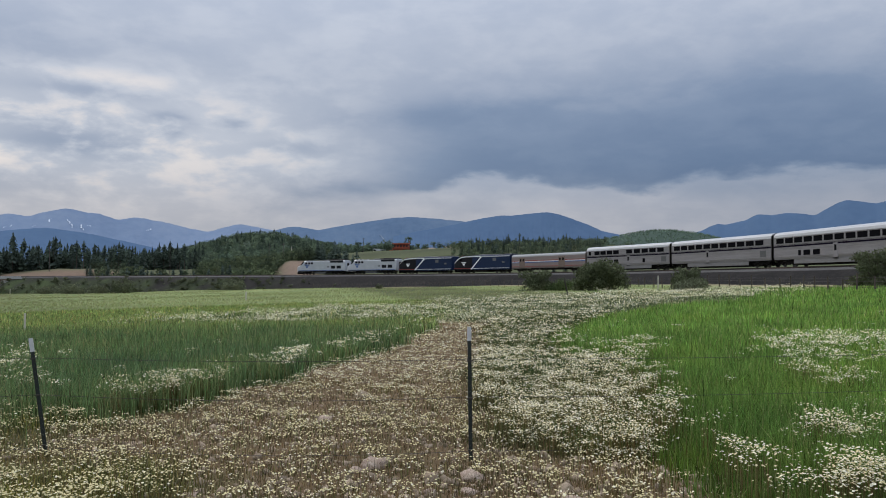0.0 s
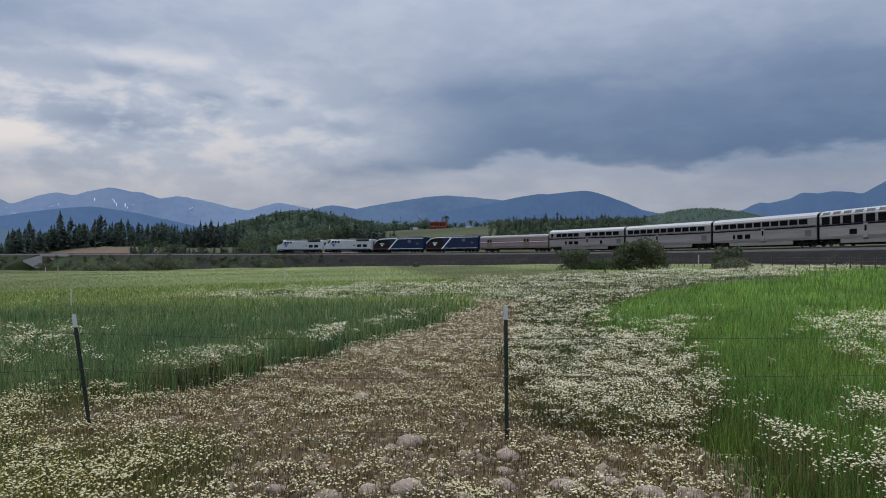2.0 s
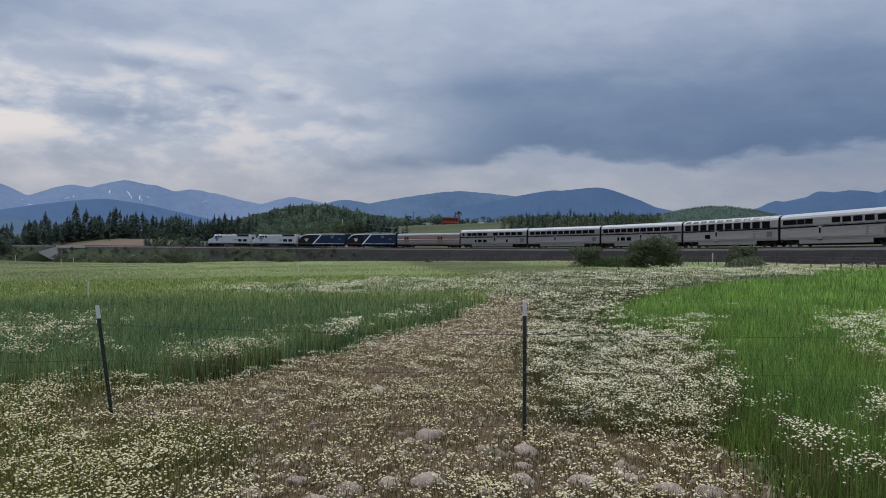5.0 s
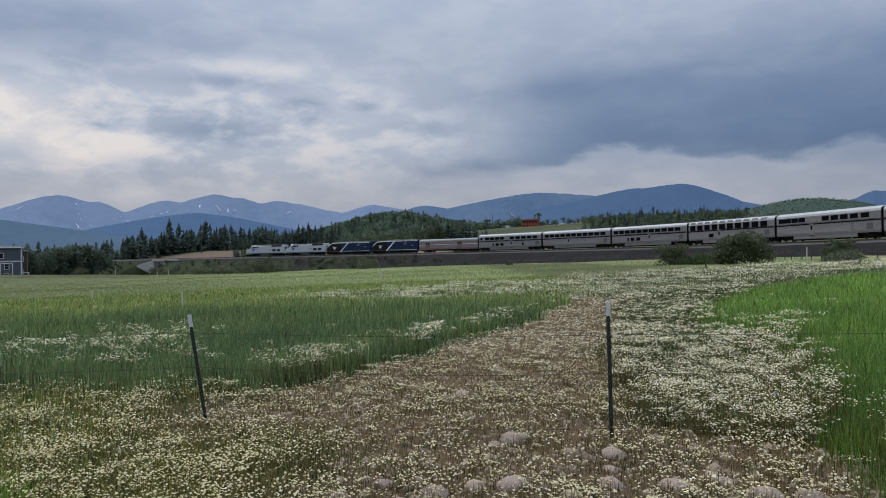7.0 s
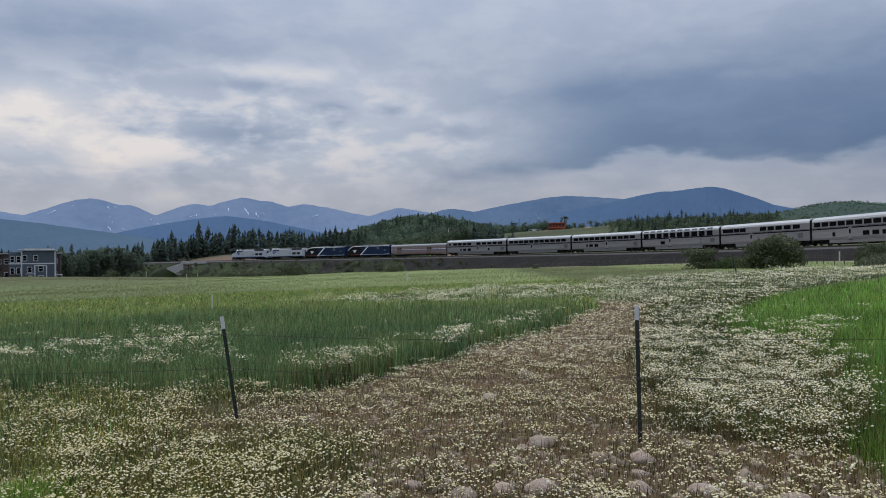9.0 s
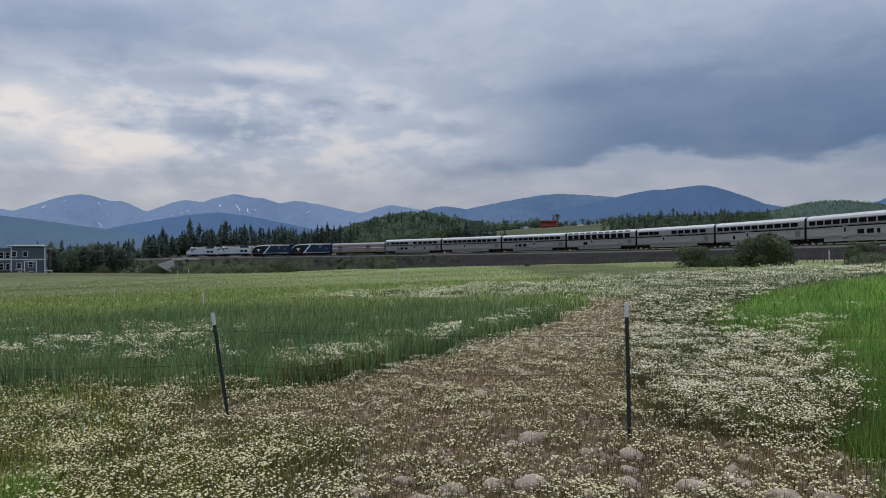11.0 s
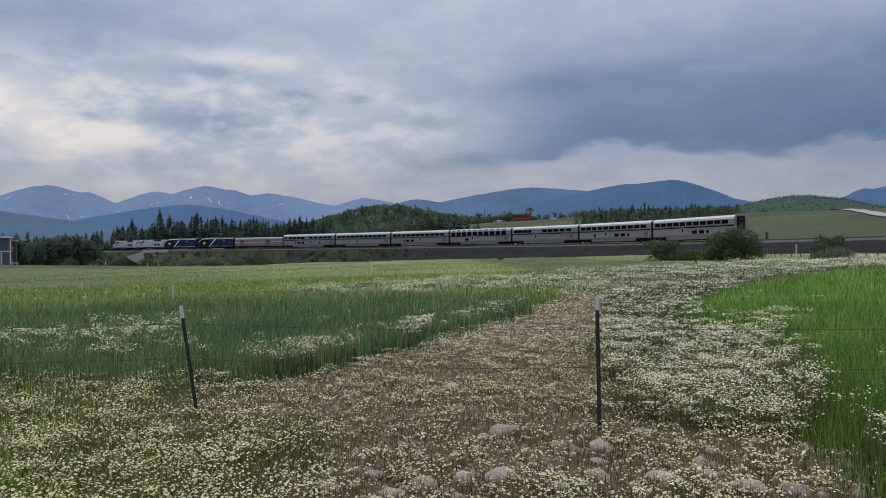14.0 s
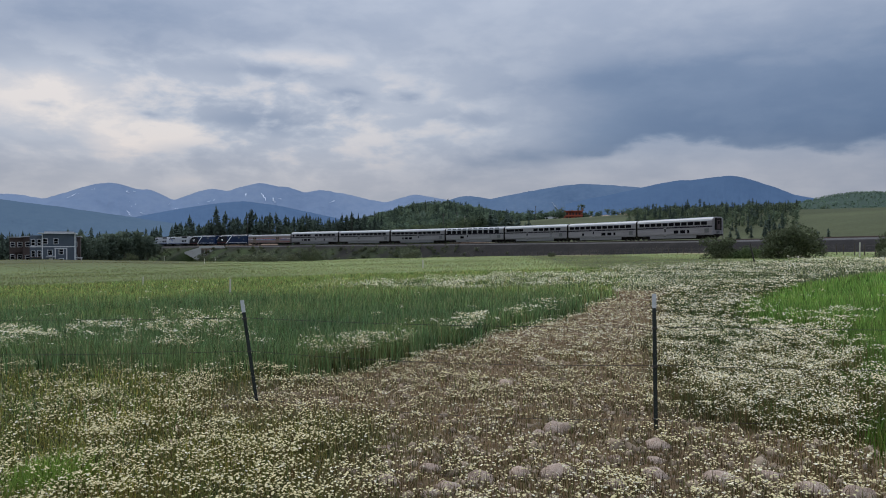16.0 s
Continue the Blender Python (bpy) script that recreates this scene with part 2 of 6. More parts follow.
STRIPE = material("dark_stripe", [(0.008, 0.006, 0.012), (0.016, 0.012, 0.022)], 0.5, 0.6, spec=0.0)
GLASS = material("tinted_glass", [(0.005, 0.005, 0.006), (0.010, 0.010, 0.012)], 0.7, 0.5, spec=0.0)
UNDER = material("underframe_black", [(0.009, 0.008, 0.0075), (0.022, 0.019, 0.017)], 1.5, 0.85, spec=0.05)
WHEELM = material("wheel_steel", [(0.05, 0.045, 0.04), (0.12, 0.11, 0.10)], 3.0, 0.5, 0.7)
VENT = material("vent_grey", [(0.10, 0.10, 0.10), (0.16, 0.16, 0.16)], 2.0, 0.7, 0.3)
SILVER = material("silver_loco_paint", [(0.37, 0.38, 0.395), (0.48, 0.49, 0.505)], 0.4, 0.4, 0.15, fine=0.15)
NAVY = material("navy_loco_paint", [(0.005, 0.015, 0.045), (0.009, 0.023, 0.062)], 0.4, 0.35, spec=0.2)
INK = material("black_paint", [(0.006, 0.006, 0.008), (0.013, 0.013, 0.016)], 0.6, 0.45, spec=0.12)
WHITE = material("white_paint", [(0.66, 0.66, 0.66), (0.8, 0.8, 0.8)], 1.0, 0.5)
BLUE = material("blue_paint", [(0.02, 0.07, 0.22), (0.03, 0.09, 0.28)], 1.0, 0.45)
RED = material("red_paint", [(0.22, 0.038, 0.032), (0.30, 0.058, 0.045)], 1.0, 0.5)
# flute shading painted as streaks here too
BAGSTEEL = material("warm_stainless_steel", [(0.165, 0.130, 0.120), (0.275, 0.220, 0.205)], 0.4, 0.45, 0.3, stretch=(0.25, 1.0, 5.0))
BAGDOOR = material("brown_door_paint", [(0.12, 0.085, 0.065), (0.18, 0.13, 0.10)], 1.0, 0.6)
BROWNDOOR = material("dull_red_end_door", [(0.035, 0.022, 0.022), (0.06, 0.038, 0.036)], 1.0, 0.6)
GREYROOF = material("grey_roof", [(0.22, 0.22, 0.22), (0.32, 0.32, 0.32)], 0.4, 0.7)
SIDING = material("blue_grey_siding", [(0.062, 0.078, 0.100), (0.092, 0.112, 0.138)], 0.4, 0.8)
BROWNSIDE = material("brown_siding", [(0.048, 0.033, 0.030), (0.080, 0.054, 0.046)], 0.4, 0.85)
TRIM = material("white_trim", [(0.50, 0.50, 0.50), (0.64, 0.64, 0.63)], 1.0, 0.7)
ORANGE = material("orange_sheathing", [(0.33, 0.07, 0.04), (0.48, 0.13, 0.075)], 0.3, 0.85)
DIRT = material("bare_dirt", [(0.20, 0.14, 0.10), (0.30, 0.22, 0.16)], 0.15, 0.95, bump=1.0, bump_scale=2)


# ---- mesh helpers ----
def mesh_of(name, verts, faces, tint=None, smooth=False):
    """A mesh from plain arrays; faces all of one length or a list of tuples."""
    me = bpy.data.meshes.new(name)
    v = np.asarray(verts, np.float32)
    if isinstance(faces, np.ndarray):
        n, w = faces.shape
        me.vertices.add(len(v))
        me.vertices.foreach_set("co", v.ravel())
        me.loops.add(n * w)
        me.loops.foreach_set("vertex_index", faces.astype(np.int32).ravel())
        me.polygons.add(n)
        me.polygons.foreach_set("loop_start", np.arange(0, n * w, w, dtype=np.int32))
        me.polygons.foreach_set("loop_total", np.full(n, w, np.int32))
        me.update(calc_edges=True)
    else:
        me.from_pydata([tuple(map(float, q)) for q in v], [], faces)
    if tint is not None:
        a = me.color_attributes.new("tint", "FLOAT_COLOR", "POINT")
        c = np.ones((len(v), 4), np.float32)
        c[:, :3] = tint
        a.data.foreach_set("color", c.ravel())
    if smooth:
        me.polygons.foreach_set("use_smooth", np.ones(len(me.polygons), bool))
    me.validate()
    return me


def part(name, me, mat, parent=None, label="", m=None):
    """One mesh object, from a mesh or a bmesh, under a thing or a part."""
    if isinstance(me, bmesh.types.BMesh):
        bm, me = me, bpy.data.meshes.new(name)
        bm.to_mesh(me)
        bm.free()
    if mat and not me.materials:
        me.materials.append(mat)
    ob = new(name, me)
    if parent:
        ob.parent = parent
    if m is not None:
        ob.matrix_basis = m
    return tagged(ob, label)


def box(*sizes, bevel=0.0, bm=None, at=(0, 0, 0)):
    """A box, bevelled, into a bmesh."""
    bm = bm or bmesh.new()
    r = bmesh.ops.create_cube(bm, size=1.0, matrix=Matrix.Translation(at) @ Matrix.Diagonal((*sizes, 1)))
    if bevel:
        edges = list({e for v in r["verts"] for e in v.link_edges})
        bmesh.ops.bevel(bm, geom=edges, offset=bevel, segments=1, affect="EDGES")
    return bm


def rod(r, a, b, sides=8, bm=None, r2=None):
    bm = bm or bmesh.new()
    a, b = Vector(a), Vector(b)
    q = (b - a).to_track_quat("Z", "Y").to_matrix().to_4x4()
    bmesh.ops.create_cone(bm, cap_ends=True, segments=sides, radius1=r, radius2=r if r2 is None else r2, depth=(b - a).length,
                          matrix=Matrix.Translation((a + b) / 2) @ q)
    return bm


def loft(rings, bm=None, closed=True):
    """A skin over rings of equally many points, capped at both ends."""
    bm = bm or bmesh.new()
    vs = [[bm.verts.new(p) for p in r] for r in rings]
    n = len(rings[0])
    for a, b in zip(vs, vs[1:]):
        for i in range(n if closed else n - 1):
            bm.faces.new((a[i], a[(i + 1) % n], b[(i + 1) % n], b[i]))
    if closed:
        bm.faces.new(list(reversed(vs[0])))
        bm.faces.new(vs[-1])
    bmesh.ops.recalc_face_normals(bm, faces=bm.faces)
    return bm


def smooth(a, b, v):
    t = np.clip((np.asarray(v, float) - a) / (b - a), 0, 1)
    return t * t * (3 - 2 * t)


def fbm(x, y, scale, octaves=4, seed=0):
    """Smooth noise over arrays, about -1 to 1, from sums of turned sine waves."""
    rng = np.random.default_rng(seed)
    v, amp, tot = 0.0, 1.0, 0.0
    for o in range(octaves):
        w = 0.0
        for _ in range(5):
            a, ph = rng.uniform(0, 6.283, 2)
            q = rng.uniform(0.7, 1.4) / scale * 2**o
            w = w + np.sin((x * np.cos(a) + y * np.sin(a)) * q * 6.283 + ph + 1.7 * np.sin((x * np.sin(a) - y * np.cos(a)) * q * 3.1 + ph * 2))
        v, tot, amp = v + amp * w / 3.2, tot + amp, amp * 0.55
    return v / tot


# ---- the line of the railway ----
RAIL_Z = 3.62
TRACK0, HEAD0, BEND = (-90.69, 304.98), -0.5866, (0.816, -51.0, 214.9)
_u = np.linspace(-260, 460, 1441)
_h = HEAD0 + BEND[0] * _u / 1e3 + BEND[1] * np.clip(_u, -130, 330) ** 2 / 2e6 + BEND[2] * np.clip(_u, -130, 330) ** 3 / 6e9
_x = np.concatenate([[0], np.cumsum(np.cos((_h[1:] + _h[:-1]) / 2) * 0.5)])
_y = np.concatenate([[0], np.cumsum(np.sin((_h[1:] + _h[:-1]) / 2) * 0.5)])
_x, _y = _x - _x[520] + TRACK0[0], _y - _y[520] + TRACK0[1]


def line(s, side=0.0):
    """The track's middle at s metres, moved sideways towards the meadow: x, y, heading."""
    h = np.interp(s, _u, _h)
    return np.interp(s, _u, _x) + np.sin(h) * side, np.interp(s, _u, _y) - np.cos(h) * side, h


_taz, _td = np.degrees(np.arctan2(_x, _y)), np.hypot(_x, _y)
_o = np.argsort(_taz)


def track_far(az):
    return np.interp(az, _taz[_o], _td[_o])


# ---- the lie of the land ----
def land(x, y):
    """Height of the ground."""
    x, y = np.asarray(x, float), np.asarray(y, float)
    d, az = np.hypot(x, y), np.degrees(np.arctan2(x, y))
    z = np.clip(0.0235 * x - 0.00213 * y, -3.4, 2.2) * smooth(8, 60, d)
    front = (y > 0) * (np.abs(az) < 80)
    z = z + 2.4 * np.exp(-(((az + 33) / 11) ** 2) - ((d - 215) / 38) ** 2) * front
    z = z + 0.9 * np.exp(-(((az + 30) / 9) ** 2) - ((d - 172) / 14) ** 2) * front
    z = z + 0.05 * fbm(x, y, 9.0, 3, 4) * smooth(3, 12, d) + 0.25 * fbm(x, y, 60.0, 3, 5) * smooth(60, 160, d)
    past = d - track_far(az)
    rise = np.interp(az, [-80, -27, -22, -17, -12, -7, -3, 0, 5, 12, 20, 26, 35, 80], [0.5, 1.5, 8, 11, 9.5, 10, 14.5, 17, 19.5, 20, 19, 18.5, 18, 14])
    run = np.interp(az, [-30, -15, -5, 5, 20, 40], [70, 70, 150, 235, 270, 300])
    z = z + front * rise * smooth(10, 1, 10 - past) * smooth(0.0, 1.0, (past - 8) / run)
    z = z + front * 7.0 * np.exp(-(((az + 1.0) / 1.7) ** 4)) * smooth(14, 58, past) * (1 - smooth(62, 120, past))
    z = z + front * 35 * np.exp(-(((az + 4.6) / 6.4) ** 2)) * smooth(480, 860, d) * (1 - 0.6 * smooth(900, 1500, d))
    z = z + front * 7 * np.exp(-(((az - 13.0) / 12.0) ** 2)) * smooth(520, 800, d)
    z = z + front * 52 * np.exp(-(((az - 26.0) / 6.5) ** 2)) * smooth(800, 1500, d)
    z = z + front * 26 * smooth(700, 1800, d) + front * smooth(450, 900, d) * 3.0 * fbm(x, y, 260.0, 3, 6)
    return z


def land1(x, y):
    return float(land(np.array([x]), np.array([y]))[0])


# stretches of the meadow, as left and right borders x at y
PATH_L = ([0, 5, 8, 8.8, 9.9, 10.9, 12.8, 14.6, 17.7, 24, 36, 50], [-3.4, -2.9, -2.7, -2.55, -2.06, -1.43, -0.55, 0.15, 1.5, 3.6, 6.5, 9])
PATH_R = ([0, 5, 6.4, 7.5, 8.3, 11, 12.9, 15.2, 16.2, 19.2, 24, 30, 36, 42], [3.1, 3.2, 3.45, 3.6, 3.85, 5.0, 5.8, 6.6, 5.3, 6.3, 8.5, 12, 17, 26])


def zones(x, y):
    """How far a place is: bare track, white flower bank, bright grass, far flower belt, near flower verge."""
    d = np.hypot(x, y)
    w = 0.35 * fbm(x, y, 3.0, 3, 11) + 0.02 * d * fbm(x, y, 9.0, 2, 12)
    xl, xr = np.interp(y, *PATH_L), np.interp(y, *PATH_R)
    soft = np.interp(y, [8.8, 10], [1.0, 0.3])
    left = smooth(-1, 1, (xl - x + w - 0.5 * (soft - 0.3)) / soft)
    right = smooth(-0.45, 0.45, x - xr + w)
    bank = smooth(-0.5, 0.4, x - np.interp(y, [5, 6.2, 6.8, 7.4, 8.2, 9.5, 12, 17, 24, 36], [9, 3.6, 2.7, 2.3, 2.05, 2.2, 2.7, 3.8, 5.5, 8.5]) + w) * (1 - right) * smooth(6.1, 6.9, y)
    belt_lo = np.interp(x, [-30, -14, -9, -6, -0.6, 2.4, 4.8, 8, 14, 24], [70, 38, 28, 31, 29, 29, 31, 30, 34, 44])
    belt_hi = np.interp(x, [-30, -14, -9, -6.7, -3.9, 0.7, 6, 12.8, 19.4, 28.5, 40, 54], [40, 32, 29.5, 35.5, 40, 48, 51, 57, 64, 69, 70, 74])
    belt = smooth(37, 31, np.degrees(np.arctan2(x, y))) * smooth(-1.0, 1.5, y - belt_lo + 3 * w) * smooth(-1, 2.5, belt_hi - y + 4 * w)
    bare = (1 - left) * (1 - right) * (1 - smooth(33, 38, y))
    low = 1 - smooth(9.0, 10.4, y + 0.05 * (x + 2.4) + 1.2 * w)
    herb = smooth(8.0, 6.4, y + 1.3 * w) * smooth(-0.2, -1.8, x + 2.2 * w) * (1 - left)
    verge = np.clip(left * low + 0.75 * herb, 0, 1)
    bare = bare * (1 - 0.7 * herb)
    return dict(bare=bare, bank=bank, left=left, right=right * (1 - belt), belt=belt, verge=verge, low=low)


def ground_tint(x, y):
    d, az = np.hypot(x, y), np.degrees(np.arctan2(x, y))
    z = zones(x, y)
    col = np.zeros((len(x), 3))
    col[:] = (0.176, 0.212, 0.084)
    n = fbm(x, y, 40, 4, 21)[:, None]
    col = col * (1 + 0.18 * n) + np.array([0.05, 0.03, 0.012]) * np.clip(fbm(x / 3.2, y, 30, 3, 22), 0, 1)[:, None]

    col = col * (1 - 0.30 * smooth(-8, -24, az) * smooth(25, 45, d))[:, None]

    def over(mask, c):
        nonlocal col
        mk = np.clip(mask, 0, 1)[:, None]
        col = col * (1 - mk) + np.array(c) * mk

    over(z["left"] * (1 - smooth(25, 40, d)), (0.070, 0.100, 0.042))
    over(z["right"] * (1 - smooth(60, 90, d)), (0.085, 0.150, 0.036))
    over(z["bare"] * (1 + 0.12 * fbm(x, y, 1.5, 3, 63)), (0.135, 0.091, 0.050))
    over(z["belt"] * 0.7, (0.135, 0.165, 0.070))
    # soil painted dark under verge and bank plants, for shade between stems
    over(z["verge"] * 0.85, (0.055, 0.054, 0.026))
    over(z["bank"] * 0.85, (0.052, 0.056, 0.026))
    past = (d - track_far(az)) * (y > 0) * (np.abs(az) < 80)
    over(smooth(-30, -22, past) * smooth(-8, -14, past) * smooth(2, 8, az) * (y > 0), (0.24, 0.20, 0.115))
    over(smooth(0, 10, past), (0.064, 0.071, 0.034))
    col = col * (1 + 0.35 * smooth(0, 10, past)[:, None] * fbm(x / 2, y, 60, 4, 25)[:, None])
    over(smooth(0, 10, past) * smooth(-15, -17, az) * 0 + smooth(8, 14, past) * smooth(0, 1.2, (az + 24) / 2) * smooth(0, 1, (-10.5 - az) / 2) * smooth(75, 60, past), (0.155, 0.105, 0.074))
    over(smooth(14, 22, past) * smooth(72, 60, past) * np.exp(-(((az + 1.0) / 1.5) ** 4)), (0.17, 0.12, 0.088))
    over(smooth(470, 560, d) * (y > 0), (0.050, 0.070, 0.046))
    over(smooth(850, 1000, d) * (y > 0), (0.040, 0.062, 0.045))
    over(smooth(150, 185, d) * smooth(-18, -23, az) * (past < 0), (0.088, 0.092, 0.044))
    return col


def build_ground():
    az = np.radians(np.concatenate([np.linspace(-180, -52, 33)[:-1], np.linspace(-52, 52, 230), np.linspace(52, 180, 33)[1:]]))
    d = np.concatenate([[0.02, 0.9], np.geomspace(2.5, 90, 90), np.geomspace(93, 1000, 96), np.geomspace(1050, 4950, 26)])
    A, D = np.meshgrid(az, d)
    x, y = (D * np.sin(A)).ravel(), (D * np.cos(A)).ravel()
    z = land(x, y)
    n, m = A.shape
    i = (np.arange(n - 1)[:, None] * m + np.arange(m - 1)[None]).ravel()
    f = np.stack([i, i + 1, i + m + 1, i + m], -1)
    c = len(x)
    v = np.concatenate([np.stack([x, y, z], -1), [[0, 0, 0]]])
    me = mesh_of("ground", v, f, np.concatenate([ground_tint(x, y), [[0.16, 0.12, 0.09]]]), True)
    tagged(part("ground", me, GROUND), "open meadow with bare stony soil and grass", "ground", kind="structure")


build_ground()


def build_embankment():
    s = np.arange(-250, 455, 2.5)
    prof = [(-30, -9), (-16, -3.2), (-4.6, -0.62), (-3.2, -0.28), (3.2, -0.28), (4.4, -0.62), (7.0, -2.0), (10.0, -3.6), (14.0, -5.6), (17, -8.5)]
    xs, ys, zs, tint = [], [], [], []
    for k, (o, dz) in enumerate(prof):
        cut = np.where((s > -36) & (s < -24.5), min(o, 3.0), o)
        cut = np.where((s > -42) & (s <= -36), np.minimum(o, 4.4 - (s + 34.6) * 0.55), cut)
        x, y, h = line(s, cut)
        j = 0.5 * fbm(s, s * 0 + k, 12, 3, 30 + k) if k not in (3, 4) else 0 * s
        xs.append(x), ys.append(y), zs.append(RAIL_Z + dz + j * (0.6 if abs(o) > 5 else 0.08))
        g = np.clip(0.35 + 0.5 * smooth(30, -20, s) + 0.9 * fbm(s, s * 0, 30, 3, 40) + 0.5 * fbm(s, s * 0 + 9, 8, 2, 41 + k), 0, 1) * smooth(130, 60, s) * (abs(o) > 5)
        g = np.maximum(g, smooth(13, 16, o))
        g = g[:, None]
        tint.append((1 - g) * np.array([1.0, 1.0, 1.0]) + g * np.array([2.0, 3.2, 1.2]) if k not in (2, 3, 4, 5) else np.ones((len(s), 3)) * 1.0)
    v = np.stack([np.array(xs), np.array(ys), np.array(zs)], -1).reshape(-1, 3)
    m, n = len(s), len(prof)
    i = (np.arange(n - 1)[:, None] * m + np.arange(m - 1)[None])
    f = np.stack([i, i + 1, i + m + 1, i + m], -1)
    me = mesh_of("embankment", v, f.reshape(-1, 4), np.concatenate(tint), True)
    me.materials.append(CINDER)
    me.materials.append(BALLAST)
    idx = np.repeat(np.where(np.isin(np.arange(n - 1), (2, 3, 4)), 1, 0), m - 1).astype(np.int32)
    me.polygons.foreach_set("material_index", idx)
    tagged(part("embankment", me, None), "dark cinder railway embankment with grey ballast on top", "embankment", kind="structure")
    track = tagged(new("railway_track"), "single railway track with rusty steel rails on dark ties", "railway track", kind="structure")
    for side in (-0.75, 0.75):
        x, y, h = line(s, side)
        rings = [[(a + math.sin(b) * o, c - math.cos(b) * o, RAIL_Z + dz) for o, dz in ((-0.036, -0.16), (0.036, -0.16), (0.036, 0), (-0.036, 0))]
                 for a, c, b in zip(x, y, h)]
        part("rail", loft(rings), RAIL, track)
    v, f = [], []
    cube = np.array([(a, b, c) for a in (-0.12, 0.12) for b in (-1.3, 1.3) for c in (-0.1, 0.0)])
    faces = np.array([(0, 1, 3, 2), (4, 6, 7, 5), (0, 4, 5, 1), (2, 3, 7, 6), (1, 5, 7, 3)])
    for q in np.arange(-200, 400, 0.6):
        x, y, h = line(q)
        c, n_ = math.cos(h), math.sin(h)
        f.append(faces + 8 * len(v))
        v.append(np.stack([x + cube[:, 0] * c + cube[:, 1] * n_, y + cube[:, 0] * n_ - cube[:, 1] * c, RAIL_Z - 0.17 + cube[:, 2]], -1))
    tagged(part("ties", mesh_of("ties", np.concatenate(v), np.concatenate(f)), TIE, track), kind="stuff")


build_embankment()


# ---- mountains ----
def mountain(name, far, peaks, span, colour, label, rough=0.04, base=20, snow=False, deep=500, seed=1):
    """A range at a distance: peaks of (bearing, height angle, width left, width right), with gullies down its face."""
    n, m = 420, 46
    az = np.linspace(*span, n)
    h = np.zeros(n)
    for a, e, wl, wr in peaks:
        t = np.abs(az - a) / np.where(az < a, wl, wr)
        h = np.maximum(h, e * (1 - t**1.35 * 0.5) * (t < 1.6))
    k = np.hanning(7)
    h = np.convolve(np.pad(h, 3, "edge"), k / k.sum(), "valid")
    h = h + rough * fbm(az, az * 0, 3.0, 5, seed) - 1.2 * rough * np.abs(fbm(az, az * 0 + 3, 1.6, 4, seed + 1)) + 0.6 * rough
    top = far * np.tan(np.radians(h)) + 1.66
    u = np.linspace(0, 1, m)[:, None]
    d = far - deep * (1 - u) + 0 * az
    A = np.radians(az)[None] + 0 * u
    gully = fbm(np.degrees(A) * 60, u * 120 + np.degrees(A) * 20, 60, 4, seed + 3)
    z = base + (top[None] - base) * (u**0.9) * (1 + 0.05 * gully * np.sin(u * 3.14))
    d = d + 26 * gully * np.sin(u * 3.14)
    v = np.stack([d * np.sin(A), d * np.cos(A), z], -1).reshape(-1, 3)
    i = (np.arange(m - 1)[:, None] * n + np.arange(n - 1)[None]).ravel()
    me = mesh_of(name, v, np.stack([i, i + 1, i + n + 1, i + n], -1), None, True)
    tagged(part(name, me, colour), label, "mountain", kind="structure")
    return v.reshape(m, n, 3), az


# the blue haze of distance is painted into these base colours
BLUE_A = material("hazy_alpine_rock", [(0.142, 0.190, 0.268), (0.172, 0.222, 0.300), (0.205, 0.250, 0.318)], 0.0022, 1.0, spec=0.0)
BLUE_B = material("hazy_wooded_ridge", [(0.068, 0.110, 0.176), (0.086, 0.134, 0.204)], 0.002, 1.0, spec=0.0)
BLUE_C = material("hazy_middle_ridge", [(0.078, 0.120, 0.182), (0.100, 0.147, 0.212), (0.125, 0.17, 0.228)], 0.004, 1.0, spec=0.0)
BLUE_D = material("hazy_wooded_foothill", [(0.074, 0.112, 0.150), (0.094, 0.134, 0.172)], 0.004, 1.0, spec=0.0)
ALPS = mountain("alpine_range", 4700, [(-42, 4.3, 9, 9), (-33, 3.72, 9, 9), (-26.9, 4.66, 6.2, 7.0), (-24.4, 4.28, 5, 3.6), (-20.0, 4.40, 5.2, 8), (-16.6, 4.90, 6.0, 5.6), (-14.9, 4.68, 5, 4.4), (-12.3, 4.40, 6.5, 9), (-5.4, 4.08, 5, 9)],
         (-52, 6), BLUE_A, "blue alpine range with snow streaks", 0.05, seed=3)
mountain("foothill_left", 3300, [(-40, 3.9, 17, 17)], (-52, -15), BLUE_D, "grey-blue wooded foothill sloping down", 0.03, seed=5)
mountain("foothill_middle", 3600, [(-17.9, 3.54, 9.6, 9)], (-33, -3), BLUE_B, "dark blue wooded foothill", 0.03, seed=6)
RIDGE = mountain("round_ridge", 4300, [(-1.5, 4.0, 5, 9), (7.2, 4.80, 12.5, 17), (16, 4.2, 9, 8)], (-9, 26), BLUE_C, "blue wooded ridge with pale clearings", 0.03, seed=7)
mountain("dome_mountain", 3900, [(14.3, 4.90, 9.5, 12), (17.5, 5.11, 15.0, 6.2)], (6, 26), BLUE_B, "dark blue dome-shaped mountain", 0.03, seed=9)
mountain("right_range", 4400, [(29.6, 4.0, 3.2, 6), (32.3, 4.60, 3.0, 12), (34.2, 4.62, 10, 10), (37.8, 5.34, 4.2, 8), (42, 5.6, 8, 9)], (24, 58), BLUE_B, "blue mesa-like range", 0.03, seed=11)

SNOW = material("old_snow", [(0.60, 0.64, 0.70), (0.78, 0.80, 0.84)], 0.01, 0.9)


